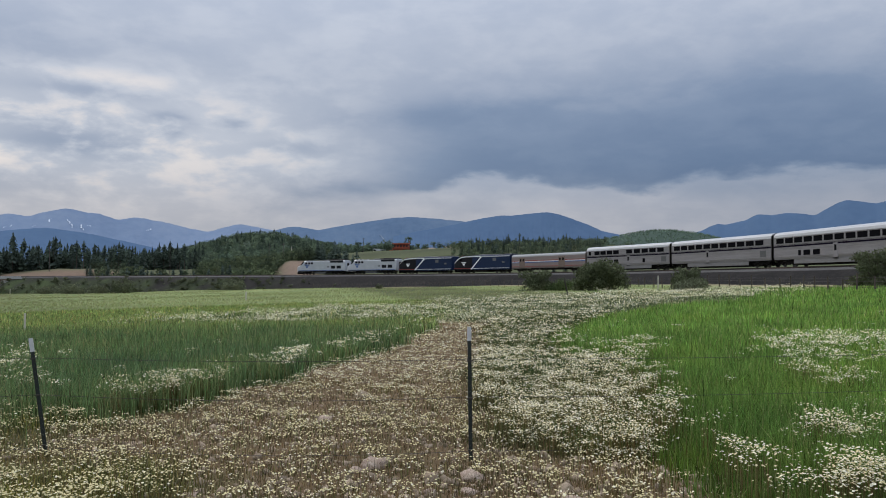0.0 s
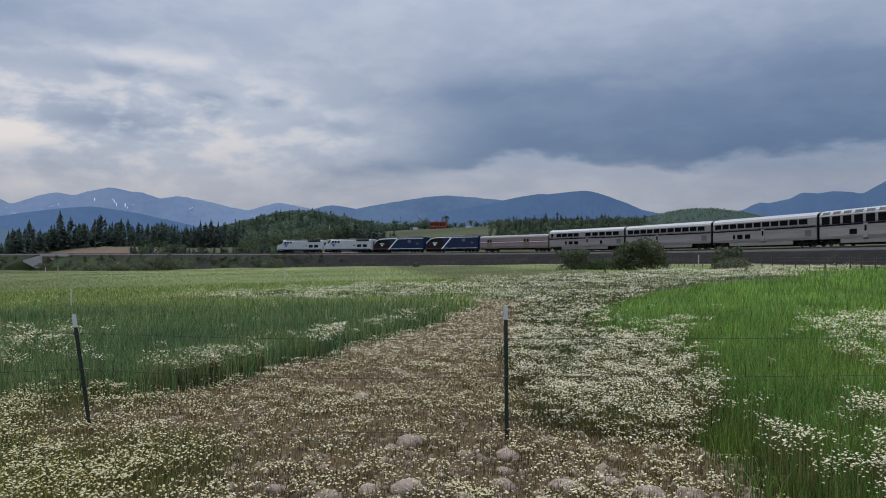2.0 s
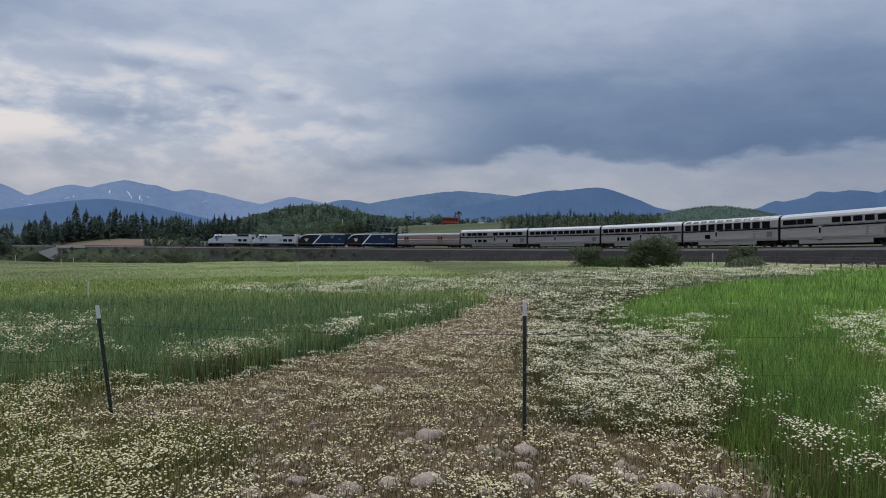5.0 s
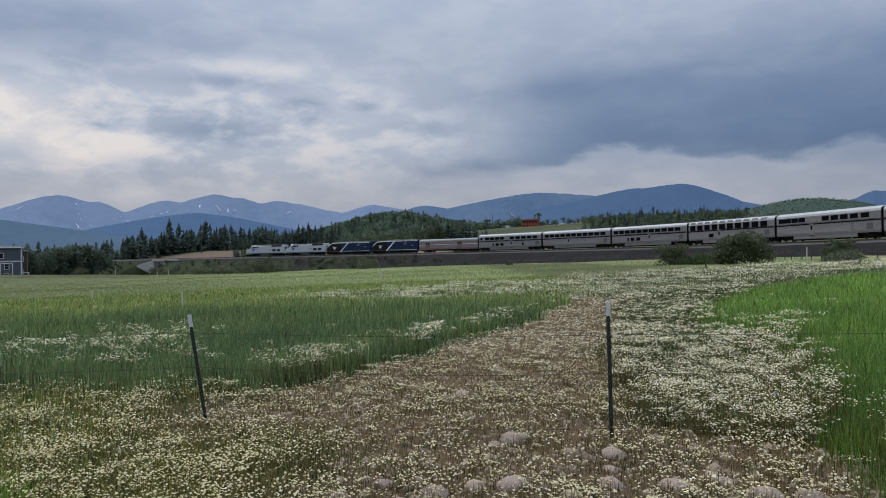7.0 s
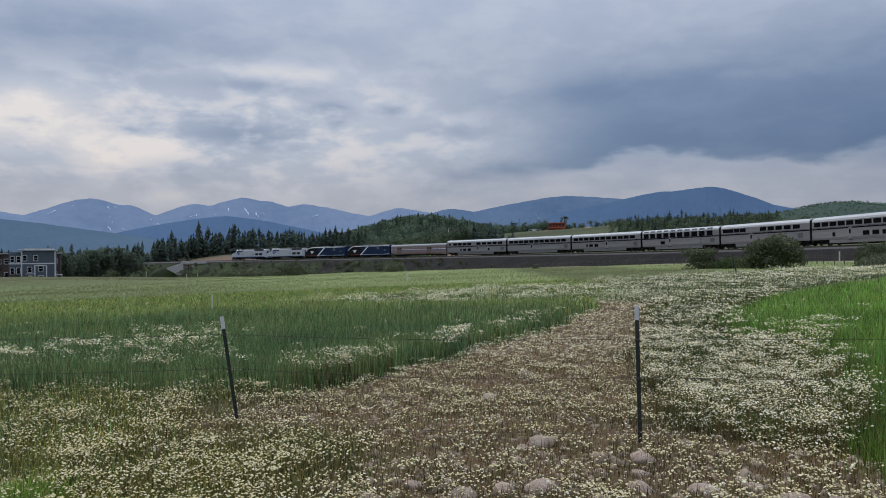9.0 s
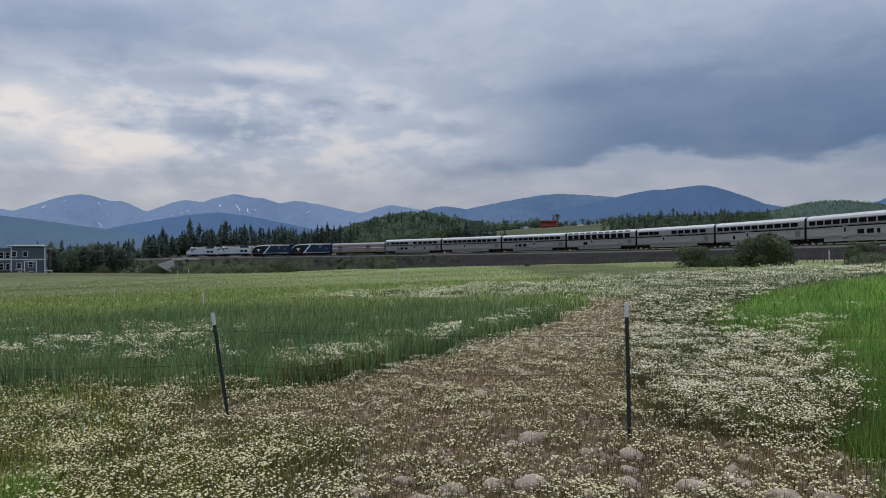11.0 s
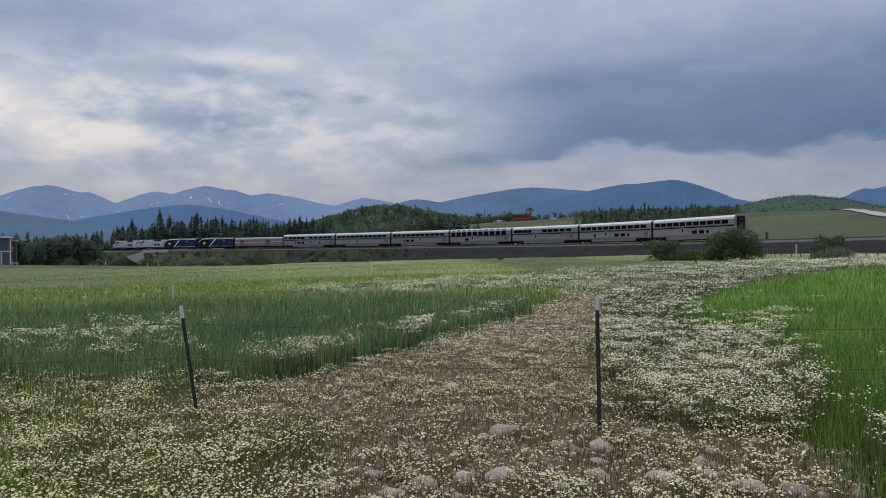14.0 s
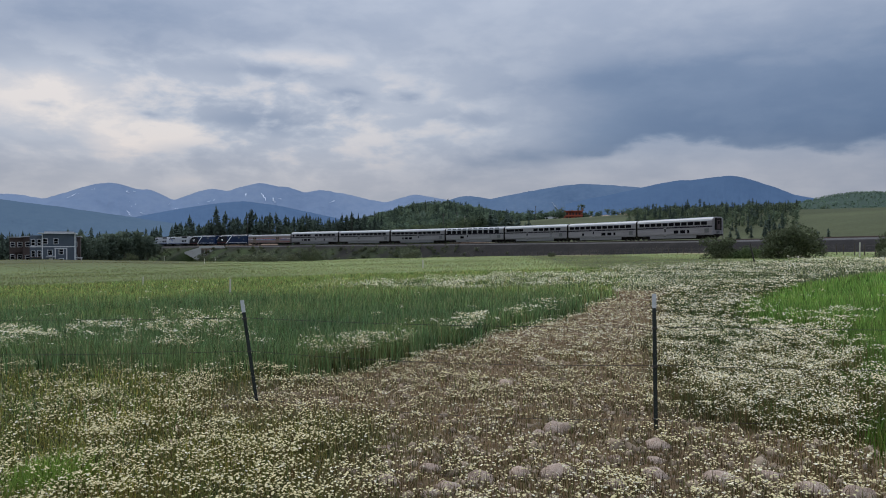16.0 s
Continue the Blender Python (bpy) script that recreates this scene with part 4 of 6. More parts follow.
def navy_loco(length=21.8):
    car = tagged(new("diesel_locomotive"), "navy-blue diesel locomotive with black nose and white slash", "locomotive", "locomotives of the train")
    f = length / 2 - 0.45
    at = lambda u: length / 2 - u * length
    st = [(f, 0.78, 0.85, 2.1), (f - 0.4, 0.92, 0.75, 2.75), (f - 1.2, 0.97, 0.75, 3.3), (f - 2.2, 1.0, 0.75, 4.0), (f - 3.2, 1.0, 0.8, 4.32)]
    part("nose", shell(1.54, st + [(at(0.36), 1.0, 0.8, 4.36)]), INK, car, "black sloped nose")
    part("body", shell(1.54, [(at(0.36), 1.0, 0.8, 4.36), (-f + 0.3, 1.0, 0.8, 4.36), (-f, 0.97, 0.85, 4.3)]), NAVY, car)
    part("windshield", box(0.06, 2.3, 0.95, bevel=0.02), GLASS, car, m=pose(f - 1.72, 0, 3.72, 0, -52, 0))
    part("red_flash", box(0.8, 2.2, 0.05, bevel=0.02), RED, car, "red flash above the cab", m=pose(f - 2.6, 0, 4.24, 0, 22, 0))
    part("headlamp", box(0.08, 0.7, 0.2, bevel=0.03), WHITE, car, m=pose(f, 0, 1.85))
    part("roof_band", box(length * 0.62, 2.3, 0.10, bevel=0.03), GREYROOF, car, "grey roof walk", m=pose(at(0.67), 0, 4.42))
    for k in range(3):
        part("fan", rod(0.6, (at(0.72 + 0.08 * k), 0, 4.46), (at(0.72 + 0.08 * k), 0, 4.6), 16), UNDER, car)
    part("exhaust_hump", box(1.8, 1.2, 0.22, bevel=0.05), VENT, car, m=pose(at(0.5), 0, 4.5))
    for sd in (1, -1):
        part("white_slash", slanted(at(0.325), at(0.50), 0.95, 4.0, 0.55, sd * 1.546), WHITE, car, "white slash across the side")
        arc = [(0.045, 2.55), (0.075, 3.1), (0.115, 3.6), (0.165, 3.93), (0.23, 4.06), (0.33, 4.10), (0.50, 4.10)]
        for (u0, z0), (u1, z1) in zip(arc, arc[1:]):
            part("white_arc", sloping(at(u0), at(u1), z0, z1, 0.20, sd * 1.543), WHITE, car, "thin white arc over the cab")
        part("red_stroke", slanted(at(0.075), at(0.17), 3.0, 3.95, 0.25, sd * 1.50), RED, car, "red stroke on the nose")
        part("white_stroke", slanted(at(0.10), at(0.19), 3.2, 4.0, 0.22, sd * 1.51), WHITE, car)
        part("mark", shared("white arrow", lambda: arrow(1.15)), WHITE, car, "white slanted mark", m=pose(at(0.21), sd * 1.55, 2.35))
        part("lower_line", box(length * 0.62, 0.012, 0.09), WHITE, car, "thin pale line", m=pose(at(0.66), sd * 1.546, 1.16))
        part("red_line", box(length * 0.3, 0.012, 0.10), RED, car, "thin red line", m=pose(at(0.18), sd * 1.54, 1.16))
        part("number_bar", box(0.9, 0.012, 0.42), VENT, car, m=pose(at(0.875), sd * 1.546, 2.55))
        part("top_line", box(length * 0.5, 0.02, 0.10), WHITE, car, "thin pale roof line", m=pose(at(0.73), sd * 1.50, 3.98))
        part("vent", panel(1.2, 0.75), VENT, car, m=pose(at(0.73), sd * 1.54, 3.25))
        part("cab_window", box(0.85, 0.04, 0.6, bevel=0.02), GLASS, car, m=pose(at(0.155), sd * 1.53, 3.3))
    loco_base(car, length, UNDER)
    return car


EVEN = lambda a, b, n: [a + (b - a) * i / (n - 1) for i in range(n)]
COACH = "stainless two-level coach with dark stripe"
train = [
    silver_loco(), silver_loco(), navy_loco(), navy_loco(), baggage_car(),
    coach("passenger_coach", 25.9, [0.06, 0.155, 0.233, 0.315, 0.394, 0.55, 0.64, 0.727, 0.81, 0.894], [(0.255, 0.5), (0.32, 1.3), (0.395, 1.3), (0.715, 0.6)], [0.54], [0.925],
          label=COACH + " and few lower windows"),
    coach("passenger_coach", 25.9, EVEN(0.08, 0.89, 11), [], [0.41], [0.918], label=COACH + " and blank lower side"),
    coach("passenger_coach", 25.9, EVEN(0.076, 0.88, 11), [(0.247, 0.5), (0.307, 1.3), (0.385, 1.3)], [0.53], [0.917], label=COACH + " and three lower windows"),
    coach("lounge_car", 25.9, EVEN(0.072, 0.88, 10), [(0.30, 1.4)], [0.395], [0.91], [0.776], lounge=True, label="stainless two-level lounge car with tall wraparound windows"),
    coach("dining_car", 25.9, [0.075, 0.14, 0.213, 0.286, 0.516, 0.60, 0.683, 0.77, 0.86], [], [0.383], [0.896], [0.754], label="stainless two-level dining car with two window groups"),
    coach("passenger_coach", 25.9, EVEN(0.073, 0.89, 11), [(0.244, 0.6), (0.546, 1.4), (0.63, 1.4), (0.70, 0.6)], [0.40], [0.92], label=COACH + " and four lower windows"),
    coach("passenger_coach", 25.9, EVEN(0.078, 0.89, 11), [(0.547, 1.4), (0.63, 1.4), (0.70, 0.6)], [0.404], [0.92], last=True, label=COACH + ", last in the train"),
]
LENGTHS = [21.0, 21.0, 21.8, 21.8, 25.8] + [25.9] * 7


# ---- bridge, fences and houses ----
def railway_bridge():
    s0, s1 = -41.0, -19.0
    br = tagged(new("railway_bridge"), "small concrete railway underpass with splayed wing wall", "bridge", kind="structure")
    x, y, h = line((s0 + s1) / 2)
    br.matrix_basis = pose(float(x), float(y), 0, 0, 0, math.degrees(h))
    part("deck", box(17.5, 11.6, 0.7, bevel=0.05), CONCRETE, br, m=pose(4.25, 0, 2.75))
    part("parapet", box(17.5, 0.3, 0.4, bevel=0.04), CONCRETE, br, m=pose(4.25, -5.65, 3.25))
    part("girder", box(15.5, 0.4, 0.5), RUST, br, "rusty steel girder", m=pose(4.2, -5.4, 2.2))
    part("abutment", box(1.4, 10.5, 7.0, bevel=0.08), CONCRETE, br, m=pose(-4.4, -0.3, -1.0))
    part("abutment", box(2.6, 10.5, 6.0, bevel=0.08), CONCRETE, br, m=pose(3.6, -0.3, -0.9))
    bm = bmesh.new()
    pts = [(-4.6, 2.9), (-10.8, 0.9), (-10.8, 0.3), (-4.6, -3.2)]
    a = [bm.verts.new((px, -5.55 - (-4.6 - px) * 0.55, pz)) for px, pz in pts]
    b = [bm.verts.new((px, -5.0 - (-4.6 - px) * 0.55, pz)) for px, pz in pts]
    bm.faces.new(a), bm.faces.new(list(reversed(b)))
    for i in range(4):
        bm.faces.new((a[i], b[i], b[(i + 1) % 4], a[(i + 1) % 4]))
    bmesh.ops.recalc_face_normals(bm, faces=bm.faces)
    part("wing_wall", bm, CONCRETE, br, "splayed concrete wing wall")
    part("back_wall", box(6.2, 0.5, 6), RUST, br, "brown shaded panel", m=pose(-0.7, -3.6, -0.6))
    for px in (-1.6, 0.6):
        part("column", box(0.5, 0.5, 6, bevel=0.04), CONCRETE, br, m=pose(px, -5.0, -0.8))


railway_bridge()


def t_post(name, foot, lean_x, lean_y, height, label):
    """A steel T-section fence post with studs and a pale tip."""
    bm = bmesh.new()
    box(0.036, 0.005, height + 0.25, bm=bm, at=(0, 0, height / 2 - 0.125))
    box(0.005, 0.034, height + 0.25, bm=bm, at=(0, 0.019, height / 2 - 0.125))
    for k in range(int(height / 0.055) - 4):
        box(0.012, 0.010, 0.016, bm=bm, at=(0, -0.006, 0.05 + k * 0.055))
    p = tagged(part(name, bm, POST, m=pose(*foot, lean_y, lean_x, 0)), label, "fence post", "T-posts of the near fence")
    tip = bmesh.new()
    box(0.038, 0.008, 0.13, bm=tip, at=(0, -0.001, height - 0.06))
    box(0.008, 0.036, 0.13, bm=tip, at=(0, 0.019, height - 0.06))
    part("tip", tip, POST_TOP, p, "weathered white painted tip")
    for z in (0.95, 0.60, 0.12):
        part("wire_clip", shared("wire clip", lambda: box(0.05, 0.02, 0.014)), WIRE, p, m=pose(0, -0.008, z))
    return p


t_post("fence_post", (-2.44, 7.79, land1(-2.44, 7.79)), -8.2, 0, 1.14, "dark green steel fence post leaning beside the bare soil")
t_post("fence_post", (1.51, 6.95, land1(1.51, 6.95) - 0.02), -0.6, 0, 1.26, "upright dark green steel fence post with white tip")


def strand(points, r, mat=WIRE, name="fence_wire"):
    cu = bpy.data.curves.new(name, "CURVE")
    cu.dimensions, cu.bevel_depth, cu.bevel_resolution = "3D", r, 1
    sp = cu.splines.new("POLY")
    sp.points.add(len(points) - 1)
    for q, p in zip(sp.points, points):
        q.co = (*p, 1)
    cu.materials.append(mat)
    return cu


for z, sag in ((0.97, 0.03), (0.62, 0.05), (0.12, 0.06)):
    xs = [-8.5, -2.44 - 0.14 * z, 1.51, 9.0]
    pts = []
    for a, b in zip(xs, xs[1:]):
        for i in range(12):
            u = i / 12
            px = a + (b - a) * u
            pts.append((px, float(np.interp(px, [-2.44, 1.51], [7.78, 6.94])), z - 0.02 - sag * 4 * u * (1 - u)))
    pts.append((9.0, 6.94, z - 0.02))
    w = new("fence_wire", strand(pts, 0.0023))
    tagged(w, "thin rusty wire strand strung between the steel posts", "fence wire", "strands of the near fence")

for x, y, h, lean in ((-9.33, 27.2, 0.72, 0), (-20.5, 44.4, 0.62, 2), (-6.6, 80, 0.9, 0), (38.0, 79.5, 1.55, 1), (-62, 165, 1.2, 0), (-86, 200, 1.4, 0), (-74, 205, 1.3, 0)):
    bm = box(0.06 if y < 60 else 0.14, 0.03, h + 0.3, bevel=0.008)
    tagged(part("survey_stake", bm, LATH, m=pose(x, y, land1(x, y) + h / 2 - 0.15, 0, lean, 12)), "pale wooden survey stake standing in the grass", "stake", "survey stakes")
bm = box(0.10, 0.10, 1.9, bevel=0.02)
tagged(part("wooden_post", bm, OLDWOOD, m=pose(22.3, 64.9, land1(22.3, 64.9) + 0.8, 4, -14, 0)), "leaning grey wooden post among the white flowers", "post")


def far_fence():
    fence = tagged(new("field_fence"), "old wire fence of dark weathered wooden posts along the embankment", "fence")
    rng = random.Random(5)
    tops = []
    me = shared("rough post", lambda: rod(0.058, (0, 0, -0.4), (0, 0, 1.25), 6))
    q = 120.0
    while q < 342:
        x, y, h = line(q, 19 + 5 * smooth(200, 290, q))
        x, y = float(x), float(y)
        z = land1(x, y)
        part("post", me, BARK, fence, m=pose(x, y, z, rng.uniform(-4, 4), rng.uniform(-5, 5), 0) @ Matrix.Diagonal((1, 1, rng.uniform(0.8, 1.2), 1)))
        tops.append((x, y, z))
        q += rng.uniform(2.0, 3.4)
    for dz in (0.45, 0.85, 1.1):
        w = new("wire", strand([(x, y, z + dz) for x, y, z in tops], 0.012))
        w.parent = fence
    return fence


far_fence()


def house_window(parent, x, z, w=1.0, h=1.35, y=0.0):
    p = part("window", shared(f"hpane {w} {h}", lambda: box(w, 0.06, h, bevel=0.01)), GLASS, parent, m=pose(x, y - 0.03, z))
    def rim():
        bm = bmesh.new()
        for a, b, c, d in ((w + 0.24, 0.12, 0, h / 2 + 0.06), (w + 0.24, 0.12, 0, -h / 2 - 0.06), (0.12, h, w / 2 + 0.06, 0), (0.12, h, -w / 2 - 0.06, 0), (w, 0.06, 0, 0)):
            box(a, 0.10, b, bm=bm, at=(c, 0, d))
        return bm
    part("window_frame", shared(f"hrim {w} {h}", rim), TRIM, p, "white window trim", m=pose(0, -0.03, 0))


def blue_house():
    x, y, z = -119.85, 207.9, -2.6
    ho = tagged(new("house"), "three-storey blue-grey sided house with white trim", "house")
    ho.matrix_basis = pose(x, y, z, 0, 0, 27)
    w, d, h = 8.4, 9.0, 9.0
    part("wall", box(w, d, h, bevel=0.03), SIDING, ho, m=pose(0, d / 2, h / 2))
    bm = bmesh.new()
    for k in range(56):
        box(w + 0.03, 0.03, 0.02, bm=bm, at=(0, -0.012, 0.3 + k * 0.155))
    part("lap_siding", bm, SIDING, ho)
    part("roof", box(w + 1.3, d + 1.2, 0.24, bevel=0.05), TRIM, ho, "flat white-edged roof", m=pose(-0.4, d / 2, h + 0.15))
    part("roof_cap", box(w - 1, d - 2, 0.4), GREYROOF, ho, m=pose(0, d / 2, h + 0.5))
    for px in (-w / 2 + 0.1, w / 2 - 0.1, -0.9):
        part("corner_board", box(0.26, 0.1, h if abs(px) > 2 else h * 0.5), TRIM, ho, m=pose(px, -0.05, h / 2 if abs(px) > 2 else h * 0.25 + 0.2))
    part("corner_board", box(0.26, 0.1, h * 0.5), TRIM, ho, m=pose(2.0, -0.05, h * 0.25 + 0.2))
    part("belt_board", box(w, 0.1, 0.26), TRIM, ho, m=pose(0, -0.05, 5.4))
    part("belt_board", box(3.2, 0.12, 0.2), TRIM, ho, m=pose(0.5, -0.06, 4.9))
    for px, pz in ((-3.4, 6.9), (-0.7, 6.9), (-2.2, 3.7), (0.6, 4.0), (0.6, 1.3)):
        house_window(ho, px, pz)
    dr = part("door", box(1.0, 0.1, 2.1, bevel=0.02), TRIM, ho, m=pose(-2.0, -0.05, 1.2))
    part("porch_roof", box(2.2, 1.2, 0.16, bevel=0.03), TRIM, ho, m=pose(-2.0, -0.6, 2.55))
    wing = part("bay_wing", box(3.2, 7.0, 8.6, bevel=0.03), SIDING, ho, m=pose(-w / 2 - 1.55, 5.0, 4.3))
    for pz in (6.6, 3.4):
        for px in (-0.75, 0.75):
            house_window(wing, px, pz - 4.3, 0.85, 1.6, -3.5)
    part("wing_trim", box(3.2, 0.1, 0.3), TRIM, ho, m=pose(-w / 2 - 1.55, 1.45, 5.4))
    part("balcony", box(3.2, 1.4, 0.2), BROWNSIDE, ho, m=pose(-w / 2 - 1.55, 0.8, 2.4))
    part("side_porch", box(1.8, 2.0, 0.2), TRIM, ho, m=pose(w / 2 + 0.9, 1.5, 2.2))
    for py in (0.7, 2.3):
        part("porch_post", box(0.16, 0.16, 2.4), TRIM, ho, m=pose(w / 2 + 1.6, py, 1.0))


def brown_house(x, y, z, turn, w, h, label):
    ho = tagged(new("house"), label, "house", "brown houses")
    ho.matrix_basis = pose(x, y, z, 0, 0, turn)
    part("wall", box(w, 7, h, bevel=0.03), BROWNSIDE, ho, m=pose(0, 3.5, h / 2))
    part("roof", box(w + 0.8, 8, 0.3, bevel=0.04), GREYROOF, ho, m=pose(0, 3.5, h + 0.15))
    part("balcony", box(w * 0.6, 1.4, 0.2), BROWNSIDE, ho, m=pose(w * 0.1, -0.7, h * 0.48))
    for k in (-0.18, 0.38):
        part("balcony_post", box(0.2, 0.2, h * 0.5), BROWNSIDE, ho, m=pose(w * k, -1.2, h * 0.24))
    for px in (-0.28, 0.2):
        for pz in (0.3, 0.75):
            house_window(ho, px * w, pz * h, 1.1, 1.3)


blue_house()
brown_house(-134.0, 219.0, -2.9, 32, 5.5, 8.6, "dark brown three-storey house with balcony")
brown_house(-141.0, 222.0, -2.6, 32, 4.0, 8.2, "dark brown house partly behind another")
brown_house(-123.6, 221.0, -2.9, 27, 5.0, 8.6, "dark brown house behind the blue one")


def orange_building():
    x, y = 55.0, 478.0
    z = land1(x, y) - 0.6
    b = tagged(new("unfinished_building"), "two-storey building under construction in orange-red sheathing", "building")
    b.matrix_basis = pose(x, y, z, 0, 0, -6)
    part("wall", box(10.5, 8, 3.0, bevel=0.03), ORANGE, b, m=pose(0, 4, 1.5))
    part("upper_wall", box(9.5, 7, 2.7, bevel=0.03), ORANGE, b, m=pose(0.3, 4.4, 4.6))
    part("roof", box(11.5, 9, 0.35, bevel=0.05), ORANGE, b, m=pose(0.2, 4, 6.1))
    part("floor_band", box(11.2, 9, 0.3), ORANGE, b, m=pose(0, 3.6, 3.1))
    # openings are solid panels, their dark colour standing in for shade inside
    for k in range(5):
        part("window_opening", box(1.3, 0.1, 1.5), BROWNSIDE, b, "dark window opening", m=pose(-3.8 + 1.9 * k, 0.87, 4.5))
        if k != 2:
            part("window_opening", box(1.3, 0.1, 1.6), BROWNSIDE, b, "dark window opening", m=pose(-3.9 + 1.9 * k, -0.03, 1.5))
    part("stair", box(3.5, 1.4, 2.4, bevel=0.3), ORANGE, b, m=pose(-6.2, 1.5, 0.8, 0, -20, 0))
    part("mast", box(0.3, 0.3, 8), RED, b, m=pose(5.6, 0.5, 4))
    part("side_shed", box(4.5, 4, 2.2, bevel=0.1), BROWNSIDE, b, m=pose(8.5, 3, 1.0))
    for dx, dy, w, h, mt, nm, lb in ((-14.5, 9, 5.2, 2.4, TRIM, "site_trailer", "white site trailer parked on the mound"), (-9.8, 11, 3.0, 2.0, TRIM, "site_trailer", "small white site trailer")):
        tx, ty = x + dx, y + dy
        t = tagged(new(nm), lb, "trailer", "site trailers")
        t.matrix_basis = pose(tx, ty, land1(tx, ty) + 0.5, 0, 0, -5)
        part("body", box(w, 2.4, h, bevel=0.08), mt, t, m=pose(0, 0, h / 2))
        part("window", box(w * 0.25, 0.05, 0.7), GLASS, t, m=pose(-w * 0.2, -1.21, h * 0.6))
        for k in (-0.3, 0.3):
            part("wheel", rod(0.4, (k * w, -1.1, -0.1), (k * w, -0.8, -0.1), 12), UNDER, t)
    for dx, dy, mt, lb in ((-24, 0, VENT, "dark grey parked car on the mound"), (-21, 6, TRIM, "white parked pickup on the mound")):
        tx, ty = x + dx, y + dy
        c = tagged(new("parked_car"), lb, "car", "parked cars")
        c.matrix_basis = pose(tx, ty, land1(tx, ty), 0, 0, 5)
        part("body", box(4.4, 1.8, 0.8, bevel=0.2), mt, c, m=pose(0, 0, 0.75))
        part("cabin", box(2.2, 1.6, 0.7, bevel=0.25), GLASS, c, m=pose(0.1, 0, 1.35))
        for a in (-1.4, 1.4):
            for q in (-0.8, 0.8):
                part("wheel", rod(0.34, (a, q - 0.1, 0.34), (a, q + 0.1, 0.34), 12), UNDER, c)
    for dx, dy, w, h, mt, lb in ((20, 4, 12, 2.2, DIRT, "heap of bare soil on the grassy mound"), (35, 0, 16, 3.0, DIRT, "broad heap of bare soil on the grassy mound"), (12, 2, 7, 1.6, DIRT, "low heap of reddish soil and lumber")):
        bm = bmesh.new()
        bmesh.ops.create_icosphere(bm, subdivisions=3, radius=1.0)
        for v in bm.verts:
            v.co *= 1 + 0.25 * noise.noise(v.co * 2 + Vector((dx, 0, 0)))
            v.co.x *= w / 2
            v.co.y *= w / 3
            v.co.z *= h
        tagged(part("soil_heap", bm, mt, m=pose(x + dx, y + dy, land1(x + dx, y + dy))), lb, "soil heap", "soil heaps")


orange_building()


def utility_pole(x, y, h):
    z = land1(x, y)
    p = tagged(part("utility_pole", rod(0.16, (0, 0, -0.5), (0, 0, h), 8, r2=0.11), LATH if h < 8 else OLDWOOD, m=pose(x, y, z)), "slim wooden utility pole on the far slope", "utility pole", "utility poles")
    part("cross_arm", box(1.8, 0.12, 0.12), OLDWOOD, p, m=pose(0, 0, h - 0.6))


for x, y, h in ((31.0, 469, 9.5), (-14, 380, 9), (-21, 384, 9), (-10, 378, 7), (-62, 352, 13), (-118, 372, 12)):
    utility_pole(x, y, h)


# ---- woods ----
def conifer_arrays(h, rad, tiers, per, rng, bare=0.12, ragged=0.3):
    """Drooping boughs of a conifer as thin triangles: verts, tris, tint."""
    v, f, c = [], [], []
    for k in range(tiers):
        u = k / (tiers - 1)
        z = h * (bare + (1 - bare) * u)
        lump = 1 + 0.25 * math.sin(7 * u + h) + rng.uniform(-0.15, 0.15)
        r = 1.35 * rad * (1 - u) ** 0.62 * (1 - 0.35 * (1 - u) ** 3) * (1 + rng.uniform(-ragged, ragged)) + 0.02
        a0 = rng.uniform(0, 6.28)
        for i in range(per):
            a = a0 + 6.283 * i / per + rng.uniform(-0.35, 0.35)
            rr = r * lump * rng.uniform(0.5, 1.35)
            w = rr * rng.uniform(0.28, 0.45)
            dz = h / tiers
            z = h * (bare + (1 - bare) * u) + dz * rng.uniform(-0.7, 0.7) * (u < 0.93)
            ca, sa = math.cos(a), math.sin(a)
            n = len(v)
            v += [(0, 0, z + dz * 0.9), (ca * rr * 0.6 - sa * w, sa * rr * 0.6 + ca * w, z - dz * 0.1), (ca * rr, sa * rr, z - dz * 0.55), (ca * rr * 0.6 + sa * w, sa * rr * 0.6 - ca * w, z - dz * 0.1)]
            f += [(n, n + 1, n + 2), (n, n + 2, n + 3)]
            # inner shade painted as tint: boughs dark at the trunk, light at tips
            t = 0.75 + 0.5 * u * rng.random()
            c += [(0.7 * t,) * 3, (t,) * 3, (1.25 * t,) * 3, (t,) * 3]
    n = len(v)
    v += [(-0.05, 0, h * 0.9), (0.05, 0, h * 0.9), (0, 0, h * 1.04)]
    f += [(n, n + 1, n + 2)]
    c += [(1, 1, 1)] * 3
    return np.array(v, np.float32), np.array(f, np.int32), np.array(c, np.float32)


def broadleaf_arrays(h, rad, n, rng, leaf=0.22):
    """A ragged crown of leaf clumps on a low trunk, as loose triangles."""
    nr = np.random.default_rng(rng.randrange(10**6))
    lobes = nr.normal(size=(7, 3)) * [rad * 0.45, rad * 0.45, h * 0.2] + [0, 0, h * 0.6]
    p = lobes[nr.integers(0, 7, n)] + nr.normal(size=(n, 3)) * [rad * 0.3, rad * 0.3, h * 0.15]
    p[:, 2] = np.clip(p[:, 2], h * 0.05, h)
    s = rad * leaf
    v = (p[:, None] + nr.normal(size=(n, 3, 3)) * s).reshape(-1, 3)
    # light from above painted into the tint: crown dark below, light on top
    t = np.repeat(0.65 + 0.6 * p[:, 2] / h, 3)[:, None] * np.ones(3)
    return v.astype(np.float32), np.arange(3 * n, dtype=np.int32).reshape(-1, 3), t.astype(np.float32)


